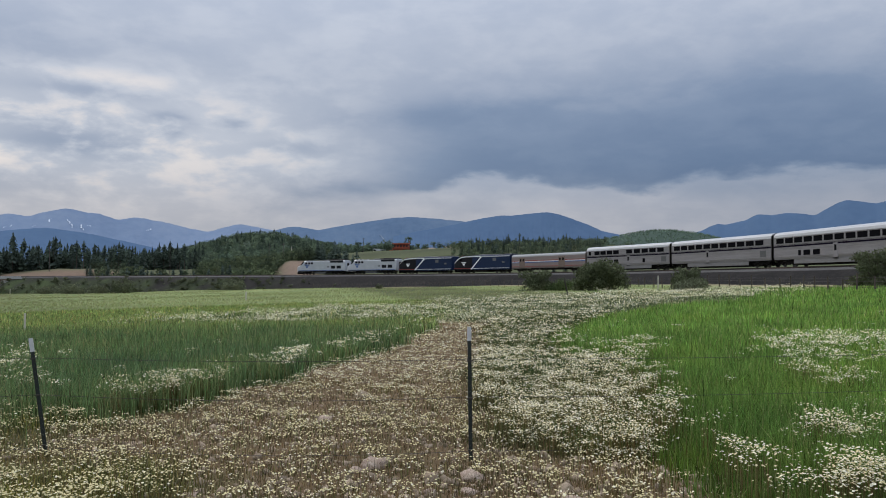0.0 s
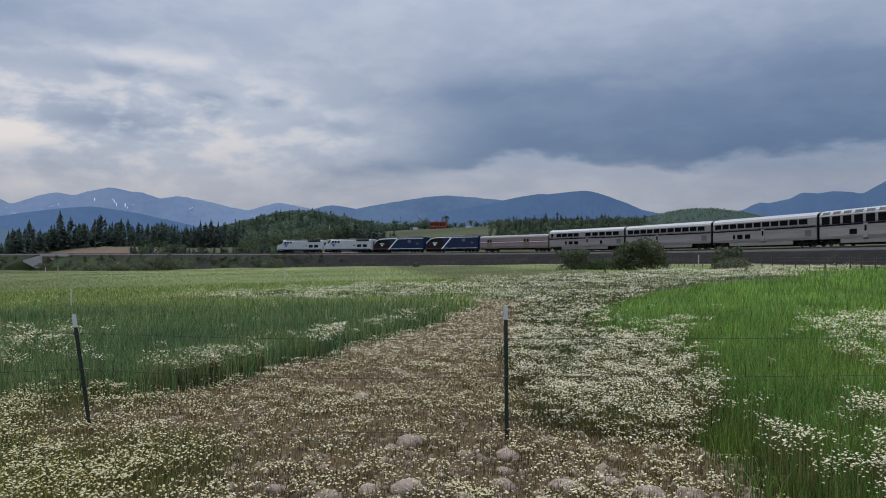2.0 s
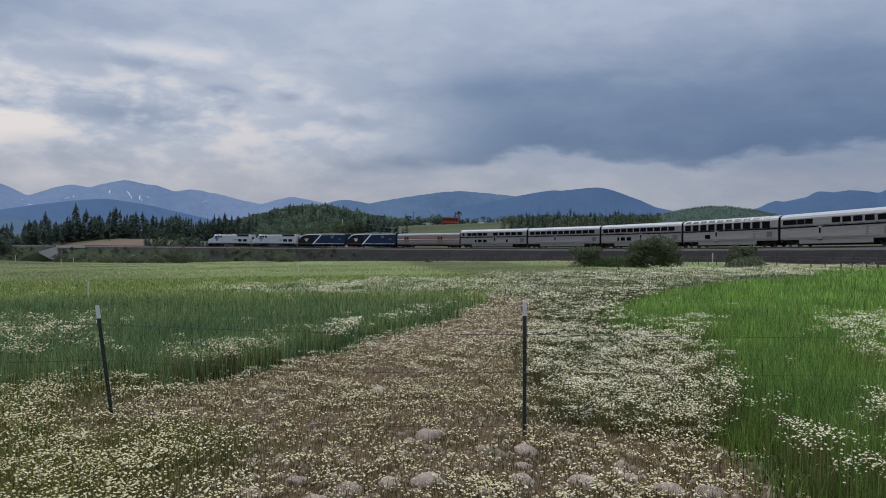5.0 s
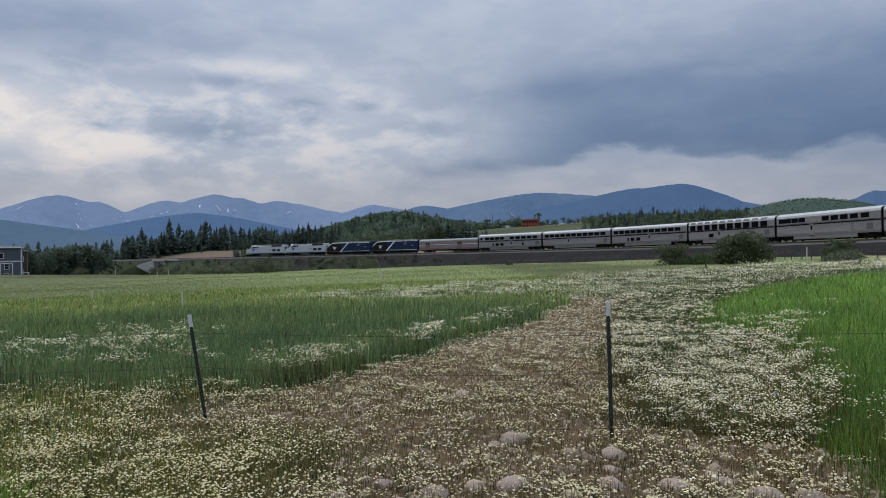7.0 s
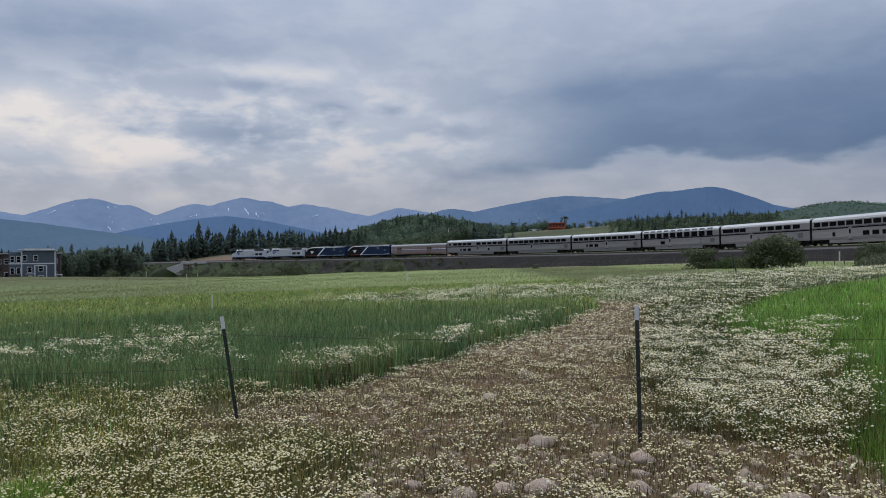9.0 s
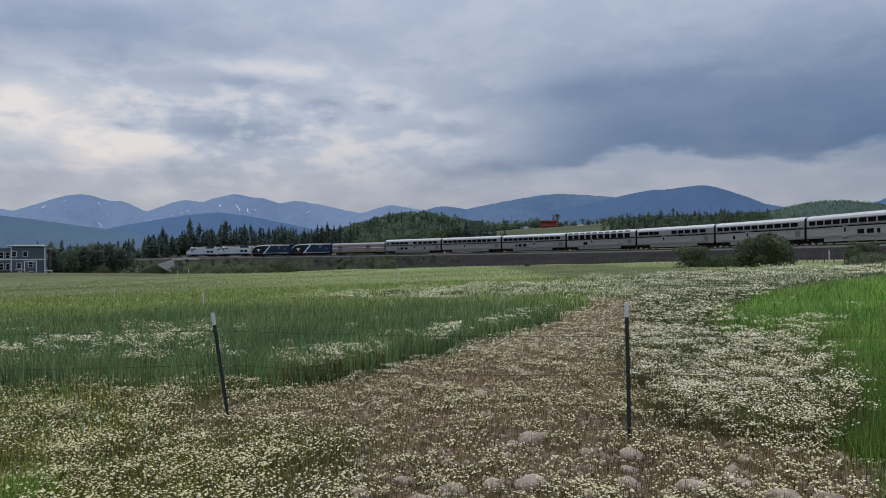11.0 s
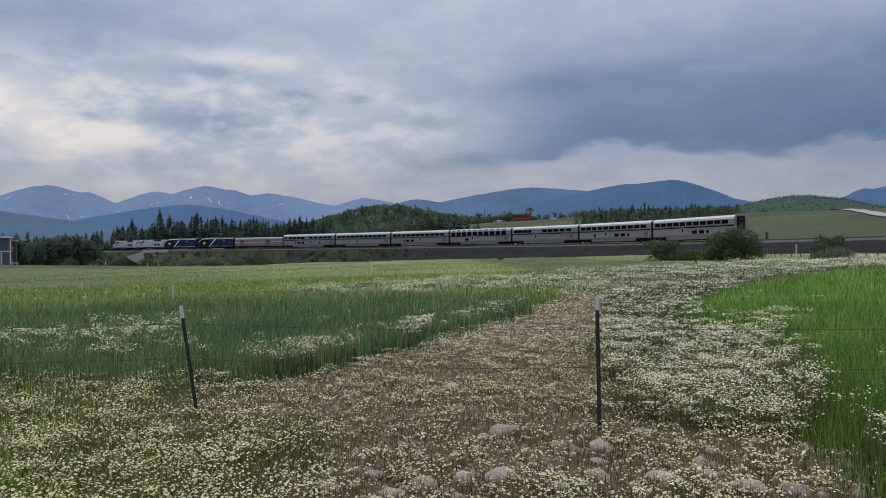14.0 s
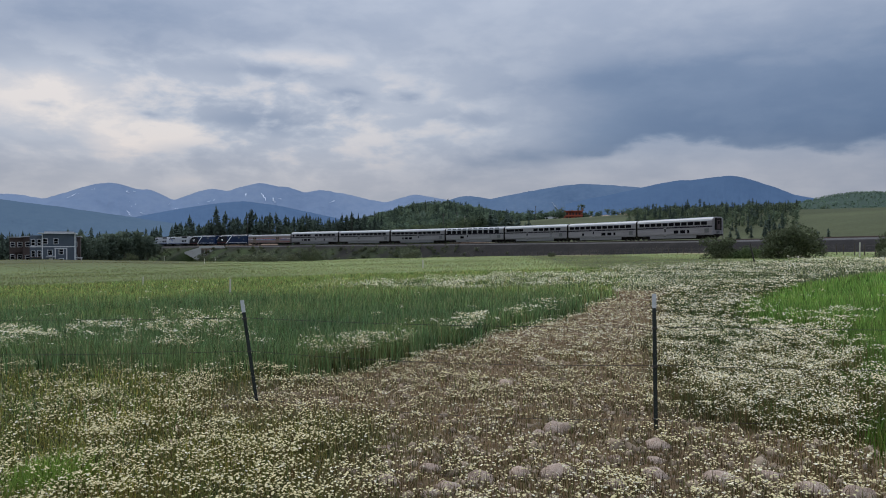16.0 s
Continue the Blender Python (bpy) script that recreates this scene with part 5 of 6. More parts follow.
# greens lifted and slightly blued, some haze painted in
DARKGREEN, MIDGREEN = (0.054, 0.070, 0.055), (0.070, 0.092, 0.066)


def wood(name, spots, kinds, colours, mat, label, seed):
    """Many far trees in one mesh: spots of x, y, height, kind."""
    nr = np.random.default_rng(seed)
    V, F, C, n = [], [], [], 0
    for x, y, h, k in spots:
        v, f, c = kinds[int(k)]
        a, w = nr.uniform(0, 6.28), h * nr.uniform(0.85, 1.2)
        q = v * [w, w, h]
        ca, sa = math.cos(a), math.sin(a)
        z = land1(x, y) - 0.3
        V.append(np.stack([x + q[:, 0] * ca - q[:, 1] * sa, y + q[:, 0] * sa + q[:, 1] * ca, z + q[:, 2]], -1))
        F.append(f + n)
        col = np.array(colours[nr.integers(0, len(colours))]) * nr.uniform(0.75, 1.25)
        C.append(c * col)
        n += len(v)
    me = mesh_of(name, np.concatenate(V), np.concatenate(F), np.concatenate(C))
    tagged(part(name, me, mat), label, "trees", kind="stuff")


_r = random.Random(9)
LOW = [conifer_arrays(1.0, 0.15, 9, 6, _r) for _ in range(4)] + [conifer_arrays(1.0, 0.10, 9, 5, _r, 0.35, 0.5) for _ in range(2)]
ROUND = [broadleaf_arrays(1.0, 0.34, 84, _r) for _ in range(4)]


def scatter(n, az, d, height, kinds, seed, keep=None):
    rng = random.Random(seed)
    out = []
    while len(out) < n:
        a, q = rng.uniform(*az), math.sqrt(rng.uniform(d[0] ** 2, d[1] ** 2))
        x, y = q * math.sin(math.radians(a)), q * math.cos(math.radians(a))
        if keep and not keep(a, q, x, y, rng):
            continue
        out.append((x, y, rng.uniform(*height) * rng.choice((0.75, 0.9, 1, 1, 1.1)), rng.choice(kinds)))
    return out


clumpy = lambda a, q, x, y, rng: float(fbm(np.array([x]), np.array([y]), 90, 2, 71)[0]) + rng.uniform(-0.6, 0.8) > 0
# the farther woods get lighter, greyer colours in place of haze
wood("hill_conifers", scatter(420, (-13.5, 7), (500, 1000), (7, 11), range(6), 1, clumpy), LOW, [DARKGREEN, MIDGREEN], NEEDLE, "dark conifers scattered over the wooded hill", 1)
wood("hill_aspens", scatter(2300, (-13.5, 7.5), (480, 980), (5, 8.5), range(4), 2), ROUND, [(0.098, 0.132, 0.088), (0.115, 0.148, 0.095), (0.086, 0.116, 0.080), (0.066, 0.090, 0.064)], LEAF, "light green aspen scrub covering the hill", 2)
wood("ridge_conifers", scatter(1000, (0, 24), (520, 900), (4.0, 7.0), range(6), 3), LOW, [(0.066, 0.088, 0.070), (0.080, 0.104, 0.078), (0.090, 0.114, 0.084)], NEEDLE, "dense band of dark conifers behind the grassy mound", 3)
wood("ridge_aspens", scatter(1100, (7.5, 24), (430, 800), (2.4, 4.2), range(4), 4), ROUND, [(0.100, 0.132, 0.084), (0.088, 0.114, 0.076), (0.076, 0.10, 0.066)], LEAF, "green aspens among the conifers", 4)
wood("slope_wood", scatter(600, (11.0, 21.8), (280, 520), (2.5, 5), range(6), 14), LOW, [(0.072, 0.092, 0.066), (0.086, 0.106, 0.074), MIDGREEN], NEEDLE, "young conifers covering the slope above the line", 14)
wood("slope_aspens", scatter(760, (10.5, 21.8), (280, 500), (2.0, 3.8), range(4), 15), ROUND, [(0.098, 0.124, 0.076), (0.112, 0.138, 0.082), (0.082, 0.104, 0.066)], LEAF, "scrubby aspens on the slope above the line", 15)
_keep = lambda a, q, x, y, rng: (20 if a < -2.6 else 60) < q - float(track_far(a)) < (62 if a < -8 else 150)
wood("lineside_scrub", scatter(620, (-15, 1.5), (230, 420), (2.5, 5.5), range(4), 16, _keep), ROUND, [(0.075, 0.095, 0.055), (0.09, 0.11, 0.06), (0.055, 0.07, 0.045)], LEAF, "green scrub beyond the railway line", 16)
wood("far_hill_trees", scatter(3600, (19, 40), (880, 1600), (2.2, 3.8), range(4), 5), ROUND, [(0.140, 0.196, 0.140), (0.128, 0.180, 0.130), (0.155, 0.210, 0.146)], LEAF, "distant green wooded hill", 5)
wood("left_wood", scatter(950, (-42, -8), (410, 560), (9, 14), range(6), 6), LOW, [DARKGREEN, MIDGREEN], NEEDLE, "deep dark conifer wood behind the first row of trees", 6)


def conifer(h, seed, ragged, bare, rad, per=9):
    rng = random.Random(seed)
    t = tagged(new("conifer"), "", "tree", "conifers behind the railway")
    part("trunk", rod(0.16 + 0.006 * h, (0, 0, -1.0), (0, 0, h * 0.95), 7, r2=0.03), BARK, t)
    v, f, c = conifer_arrays(h, rad * h, 20, per, rng, bare, ragged)
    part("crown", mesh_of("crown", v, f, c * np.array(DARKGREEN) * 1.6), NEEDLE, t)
    return t


FIRS = [(conifer(14, 1, 0.45, 0.08, 0.18), "dense dark green spruce behind the railway line"), (conifer(15, 2, 0.5, 0.12, 0.145), "tall narrow dark spruce behind the railway line"),
        (conifer(15, 3, 0.7, 0.45, 0.12, 8), "thin lodgepole pine with a high ragged crown"), (conifer(11, 4, 0.35, 0.05, 0.20), "broad bushy dark green fir"),
        (conifer(17, 5, 0.7, 0.6, 0.085, 6), "spindly dead-topped pine with sparse boughs")]
_r = random.Random(77)
_first = set()


def plant_fir(k, x, y, scale):
    ob, lb = FIRS[k]
    m = pose(x, y, land1(x, y) - 0.2, 0, 0, _r.uniform(0, 360))
    if k not in _first:
        _first.add(k)
        ob.matrix_basis, t = m, ob
    else:
        t = copy_thing(ob, m)
    t.scale = (scale, scale, scale)
    tagged(t, lb)


def polar(a, d):
    return d * math.sin(math.radians(a)), d * math.cos(math.radians(a))


for i in range(140):
    a = -30.5 + 21.5 * (i + _r.random()) / 140
    plant_fir(_r.choice((0, 3, 1, 2, 2, 3, 4, 4) if a > -25 else (0, 3, 3, 1)), *polar(a, _r.uniform(405, 432) - (30 if a < -24.5 else 0)), _r.choice((_r.uniform(0.6, 0.85), _r.uniform(0.65, 0.9), _r.uniform(0.8, 1.12))) * (0.85 if a > -19 else 1.0))
for i in range(26):
    plant_fir(_r.choice((0, 3, 1)), *polar(_r.uniform(0.3, 3.6), _r.uniform(300, 335)), _r.uniform(0.5, 0.8))
for i in range(45):
    plant_fir(_r.choice((0, 1, 3, 2)), *polar(_r.uniform(11.5, 21.8), _r.uniform(330, 480)), _r.uniform(0.28, 0.50))
for i in range(26):
    plant_fir(_r.choice((0, 1, 3)), *polar(_r.uniform(17.5, 22.0), _r.uniform(215, 330)), _r.uniform(0.2, 0.42))
for i in range(14):
    plant_fir(_r.choice((0, 3)), *polar(20.5 + i * 0.32, 215 - i * 2 + _r.uniform(-6, 6)), _r.uniform(0.16, 0.3))
for i in range(46):
    a = _r.uniform(-15.5, -4.5)
    plant_fir(_r.choice((0, 3, 3)), *polar(a, float(track_far(a)) + _r.uniform(26, 52)), _r.uniform(0.35, 0.62))


def bush(x, y, w, h, n, colour, label, seed, sink=0.1):
    """A rounded willow bush: stems from the ground and lobes of many small leaves."""
    nr = np.random.default_rng(seed)
    t = tagged(new("bush"), label, "bush", "willow bushes by the embankment")
    t.matrix_basis = pose(x, y, land1(x, y) - sink)
    bm = bmesh.new()
    for k in range(9):
        a = nr.uniform(0, 6.28)
        q = nr.uniform(0.3, 0.8) * w / 2
        rod(0.05, (0.1 * math.cos(a), 0.1 * math.sin(a), -0.2), (q * math.cos(a), q * math.sin(a), h * nr.uniform(0.5, 0.85)), 5, bm, 0.015)
    part("stems", bm, BARK, t)
    m = 34
    la, lr = nr.uniform(0, 6.28, m), np.sqrt(nr.uniform(0, 1, m)) * 0.78
    lz = (1 - lr**2) ** 0.5 * nr.uniform(0.0, 0.95, m)
    lobe = np.stack([lr * np.cos(la) * w / 2, lr * np.sin(la) * w / 2, 0.05 * h + lz * h * 0.82], -1)
    size = nr.uniform(0.10, 0.20, m) * w
    k = nr.integers(0, m, n)
    dv = nr.normal(size=(n, 3))
    dv /= np.linalg.norm(dv, axis=1)[:, None]
    p = lobe[k] + dv * (size[k] * nr.uniform(0.55, 1.1, n))[:, None] * [1, 1, 0.7]
    p[:, 2] = np.clip(p[:, 2], 0.05, None)
    s = 0.035 * w**0.6
    v = (p[:, None] + nr.normal(size=(n, 3, 3)) * s).reshape(-1, 3)
    tint = np.repeat(nr.uniform(0.7, 1.3, n), 3)[:, None] * np.array(colour)
    part("foliage", mesh_of("foliage", v, np.arange(3 * n).reshape(-1, 3), tint), LEAF, t)


WILLOW, PALE = (0.108, 0.122, 0.070), (0.140, 0.152, 0.095)
for x, y, w, h, n, c, lb in (
    (27.3, 91, 4.1, 3.7, 6000, WILLOW, "rounded dark green willow bush by the fence"),
    (32.0, 82, 6.5, 3.8, 11000, WILLOW, "large spreading dark green willow bush by the fence"),
    (39.4, 75.5, 4.3, 2.9, 6000, WILLOW, "low wide dark green willow bush"),
    (29.8, 88.5, 4.2, 1.5, 3500, (0.085, 0.115, 0.05), "low light green bush between two willows"),
    (47.5, 57.5, 5.0, 4.2, 6000, WILLOW, "dark willow bush near the fence corner"),
    (-65.0, 221, 9.0, 3.0, 3500, PALE, "pale grey-green willow thicket at the embankment foot"),
    (-58.0, 223, 7.0, 3.2, 3500, PALE, "pale grey-green willow bush at the embankment foot"),
    (-51.5, 224, 7.5, 4.6, 4500, WILLOW, "taller grey-green willow at the embankment foot"),
    (-72.0, 222, 6.5, 2.8, 2500, PALE, "small pale willow at the embankment foot"),
    (-22.0, 224, 7.2, 3.4, 4000, PALE, "lone grey-green willow on the embankment foot"),
    (14.6, 168, 2.2, 1.5, 1200, WILLOW, "small dark shrub at the fence"),
    (-107.0, 281, 6, 3.5, 2500, WILLOW, "dark shrub beside the underpass"),
    (-128.0, 268, 7, 5.0, 2500, WILLOW, "dark shrub below the line"),
    (34.5, 66, 3.0, 1.1, 2500, PALE, "low pale shrub among white flowers"),
    (36.5, 69, 3.4, 1.3, 2500, PALE, "low grey-green shrub among white flowers"),
):
    bush(x, y, w, h, n, c, lb, int(abs(x * 7 + y)))


def round_tree(a, far, w, h, seed):
    """A dark rounded tree: a trunk and a ragged crown of leaf clumps."""
    rng = random.Random(seed)
    x, y = polar(a, far)
    t = tagged(new("broadleaf_tree"), "dark green rounded tree in the thicket beside the houses", "tree", "rounded trees beside the houses")
    t.matrix_basis = pose(x, y, land1(x, y) - 0.2)
    part("trunk", rod(0.22, (0, 0, -0.5), (0, 0, h * 0.55), 7, r2=0.08), BARK, t)
    v, f, c = broadleaf_arrays(1.0, 0.42, 2600, rng, 0.085)
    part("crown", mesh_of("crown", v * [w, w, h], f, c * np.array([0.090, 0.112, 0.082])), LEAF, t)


for k, (a, far, w, h) in enumerate(((-29.6, 318, 9, 9), (-28.9, 326, 10, 11), (-28.2, 320, 9, 12), (-27.5, 330, 10, 10), (-26.7, 335, 10, 11.5), (-25.9, 338, 9, 10), (-25.2, 345, 10, 12.5), (-24.4, 350, 9, 11))):
    round_tree(a, far, w, h, 40 + k)


_r = random.Random(21)
spots = []
for i in range(640):
    q, o = _r.choice((_r.uniform(-130, 150), _r.uniform(-130, 150), _r.uniform(296, 325))), _r.uniform(6.0, 15.0)
    if -46 < q < -24 or (q < 200 and _r.random() < smooth(60, 150, q)):
        continue
    x, y, h = line(q, o)
    spots.append((float(x), float(y), RAIL_Z - 0.62 - (o - 4.4) * 0.53, _r.uniform(0.5, 1.7), _r.randrange(4)))
V, F, C, n = [], [], [], 0
for x, y, z, h, k in spots:
    v, f, c = ROUND[k]
    V.append(v * [h * 1.6, h * 1.6, h] + [x, y, z - 0.2])
    F.append(f + n)
    C.append(c * np.array(_r.choice((PALE, WILLOW, (0.09, 0.10, 0.05), (0.06, 0.07, 0.04)))) * 0.8)
    n += len(v)
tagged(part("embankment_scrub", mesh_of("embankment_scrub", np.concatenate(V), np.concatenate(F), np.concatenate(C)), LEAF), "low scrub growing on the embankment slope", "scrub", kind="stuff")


# ---- stones ----
def stone_mesh(seed):
    bm = bmesh.new()
    bmesh.ops.create_icosphere(bm, subdivisions=2, radius=0.5)
    off = Vector((seed * 3.1, seed, 0))
    for v in bm.verts:
        q = v.co.normalized()
        v.co = q * 0.5 * (1 + 0.34 * noise.noise(q * 1.3 + off) + 0.12 * noise.noise(q * 3.5 + off))
        v.co.z *= 0.62
    for f in bm.faces:
        f.smooth = True
    me = bpy.data.meshes.new("stone")
    bm.to_mesh(me)
    bm.free()
    me.materials.append(STONE)
    return me


STONES = [stone_mesh(k) for k in range(6)]
_r = random.Random(3)


def stone(x, y, w, flat=1.0, label="pale rounded field stone half sunk in bare soil"):
    ob = new("stone", STONES[_r.randrange(6)])
    k = w * _r.uniform(0.75, 1.0)
    ob.matrix_basis = pose(x, y, land1(x, y) + w * 0.03 * flat, _r.uniform(-8, 8), _r.uniform(-8, 8), _r.uniform(0, 360)) @ Matrix.Diagonal((w, k, w * 0.9 * flat, 1))
    tagged(ob, label, "stone", "field stones")


for x, y, w in ((0.60, 6.86, 0.34), (0.42, 6.72, 0.20), (0.20, 9.4, 0.26), (1.40, 6.34, 0.30), (0.47, 5.53, 0.36), (0.20, 5.52, 0.28), (-0.09, 5.38, 0.30), (-0.46, 5.62, 0.22),
                (-3.52, 5.62, 0.34), (-2.86, 6.66, 0.24), (-2.69, 6.22, 0.26), (-1.73, 6.08, 0.26), (1.19, 5.54, 0.26), (1.62, 5.47, 0.30), (2.0, 5.55, 0.24), (2.18, 5.2, 0.34),
                (0.76, 5.86, 0.13), (0.98, 5.97, 0.15), (-0.90, 6.2, 0.16), (-0.09, 6.06, 0.10), (-1.99, 5.74, 0.2), (2.45, 5.15, 0.28), (0.85, 5.28, 0.22), (-0.75, 5.3, 0.25), (-0.3, 5.18, 0.22)):
    stone(x, y, w * 0.8)
for i in range(26):
    stone(_r.uniform(-2.6, 2.6), _r.choice((_r.uniform(4.5, 5.4), _r.uniform(4.6, 6.6))), _r.choice((0.05, 0.06, 0.08, 0.10, 0.14)))


# ---- meadow plants ----
NR = np.random.default_rng(12)


def spread(n, near, far, az=(-40, 48)):
    """Places whose crowding falls off with distance."""
    d = near * (far / near) ** NR.random(n)
    a = np.radians(NR.uniform(*az, n))
    return d * np.sin(a), d * np.cos(a), d


def pebbles():
    x, y, d = spread(26000, 4.3, 24)
    z = zones(x, y)
    k = NR.random(len(x)) < z["bare"] * 0.6 * np.clip(9 / d, 0, 1)
    x, y, d = x[k], y[k], d[k]
    n = len(x)
    oct_ = np.array([(1, 0, 0), (0, 1, 0), (-1, 0, 0), (0, -1, 0), (0, 0, 0.8), (0.7, 0.7, 0.4), (-0.7, 0.7, 0.4), (-0.7, -0.7, 0.4), (0.7, -0.7, 0.4)])
    tri = np.array([(0, 5, 4), (5, 1, 4), (1, 6, 4), (6, 2, 4), (2, 7, 4), (7, 3, 4), (3, 8, 4), (8, 0, 4), (0, 1, 5), (1, 2, 6), (2, 3, 7), (3, 0, 8)])
    s = NR.gamma(2.0, 0.009, n) + 0.006
    v = oct_[None] * s[:, None, None] * NR.uniform(0.6, 1.25, (n, 9, 3))
    a = NR.uniform(0, 6.28, n)[:, None]
    vx, vy = v[..., 0] * np.cos(a) - v[..., 1] * np.sin(a), v[..., 0] * np.sin(a) + v[..., 1] * np.cos(a)
    v = np.stack([vx + x[:, None], vy + y[:, None], v[..., 2] + land(x, y)[:, None]], -1).reshape(-1, 3)
    f = (tri[None] + 9 * np.arange(n)[:, None, None]).reshape(-1, 3)
    tagged(part("pebbles", mesh_of("pebbles", v, f), PEBBLE), "loose pebbles strewn over bare soil", "pebbles", kind="stuff")


pebbles()


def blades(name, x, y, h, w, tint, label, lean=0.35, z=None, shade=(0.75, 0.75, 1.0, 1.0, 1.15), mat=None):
    """Bent grass blades, three triangles each; shade at the foot is painted into the colour, lighter to the tip."""
    n = len(x)
    z = land(x, y) if z is None else z
    a, b = NR.uniform(0, 6.283, n), NR.uniform(0, 6.283, n)
    l = np.abs(NR.normal(0, lean, n)) * h
    ax, ay, bx, by = np.cos(a) * w, np.sin(a) * w, np.cos(b) * l, np.sin(b) * l
    v = np.empty((n, 5, 3), np.float32)
    v[:, 0] = np.stack([x - ax, y - ay, z - 0.02], -1)
    v[:, 1] = np.stack([x + ax, y + ay, z - 0.02], -1)
    v[:, 2] = np.stack([x - ax * 0.8 + bx * 0.3, y - ay * 0.8 + by * 0.3, z + h * 0.55], -1)
    v[:, 3] = np.stack([x + ax * 0.8 + bx * 0.3, y + ay * 0.8 + by * 0.3, z + h * 0.55], -1)
    v[:, 4] = np.stack([x + bx, y + by, z + h], -1)
    f = (np.array([(0, 1, 3), (0, 3, 2), (2, 3, 4)])[None] + 5 * np.arange(n)[:, None, None]).reshape(-1, 3)
    # painted foot shade: factors from foot to tip
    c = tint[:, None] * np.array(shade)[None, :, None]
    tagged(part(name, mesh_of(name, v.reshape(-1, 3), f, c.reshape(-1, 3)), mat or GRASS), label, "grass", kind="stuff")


def heads(name, x, y, z, r, label, yolk=0.5, lean=0.0, cream=0.0):
    """Small daisies: a fan of white petals round a yellow eye, tipped about."""
    n = len(x)
    t = NR.normal(0, 0.28, (n, 2))
    a = NR.uniform(0, 6.28, n)[:, None] + np.arange(6)[None] * 1.0472
    px, py = np.cos(a) * r[:, None], np.sin(a) * r[:, None]
    v = np.empty((n, 7, 3), np.float32)
    v[:, 0] = np.stack([x, y, z + r * 0.45], -1)
    v[:, 1:] = np.stack([x[:, None] + px, y[:, None] + py, z[:, None] + px * t[:, :1] + py * t[:, 1:]], -1)
    i = np.arange(6)
    f = (np.stack([0 * i, i + 1, (i + 1) % 6 + 1], -1)[None] + 7 * np.arange(n)[:, None, None]).reshape(-1, 3)
    c = np.ones((n, 7, 3), np.float32) * np.array([0.80, 0.78, 0.64])
    warm = (NR.random(n) < cream)[:, None]
    c[:, 0] = np.array([0.62, 0.50, 0.16]) * yolk + np.array([0.78, 0.75, 0.62]) * (1 - yolk)
    c[:, 1:] = np.where(warm[..., None], np.array([0.61, 0.54, 0.31]), c[:, 1:])
    tagged(part(name, mesh_of(name, v.reshape(-1, 3), f, c.reshape(-1, 3)), PETAL), label, "flowers", kind="stuff")


def colours(n, base, spread_=0.2, dry=0.0, dry_colour=(0.30, 0.25, 0.12)):
    c = np.array(base)[None] * (1 + NR.normal(0, spread_, (n, 1))) * (1 + NR.normal(0, 0.06, (n, 3)))
    k = NR.random(n) < dry
    c[k] = np.array(dry_colour) * NR.uniform(0.7, 1.2, (k.sum(), 1))
    return np.clip(c, 0.005, 1)


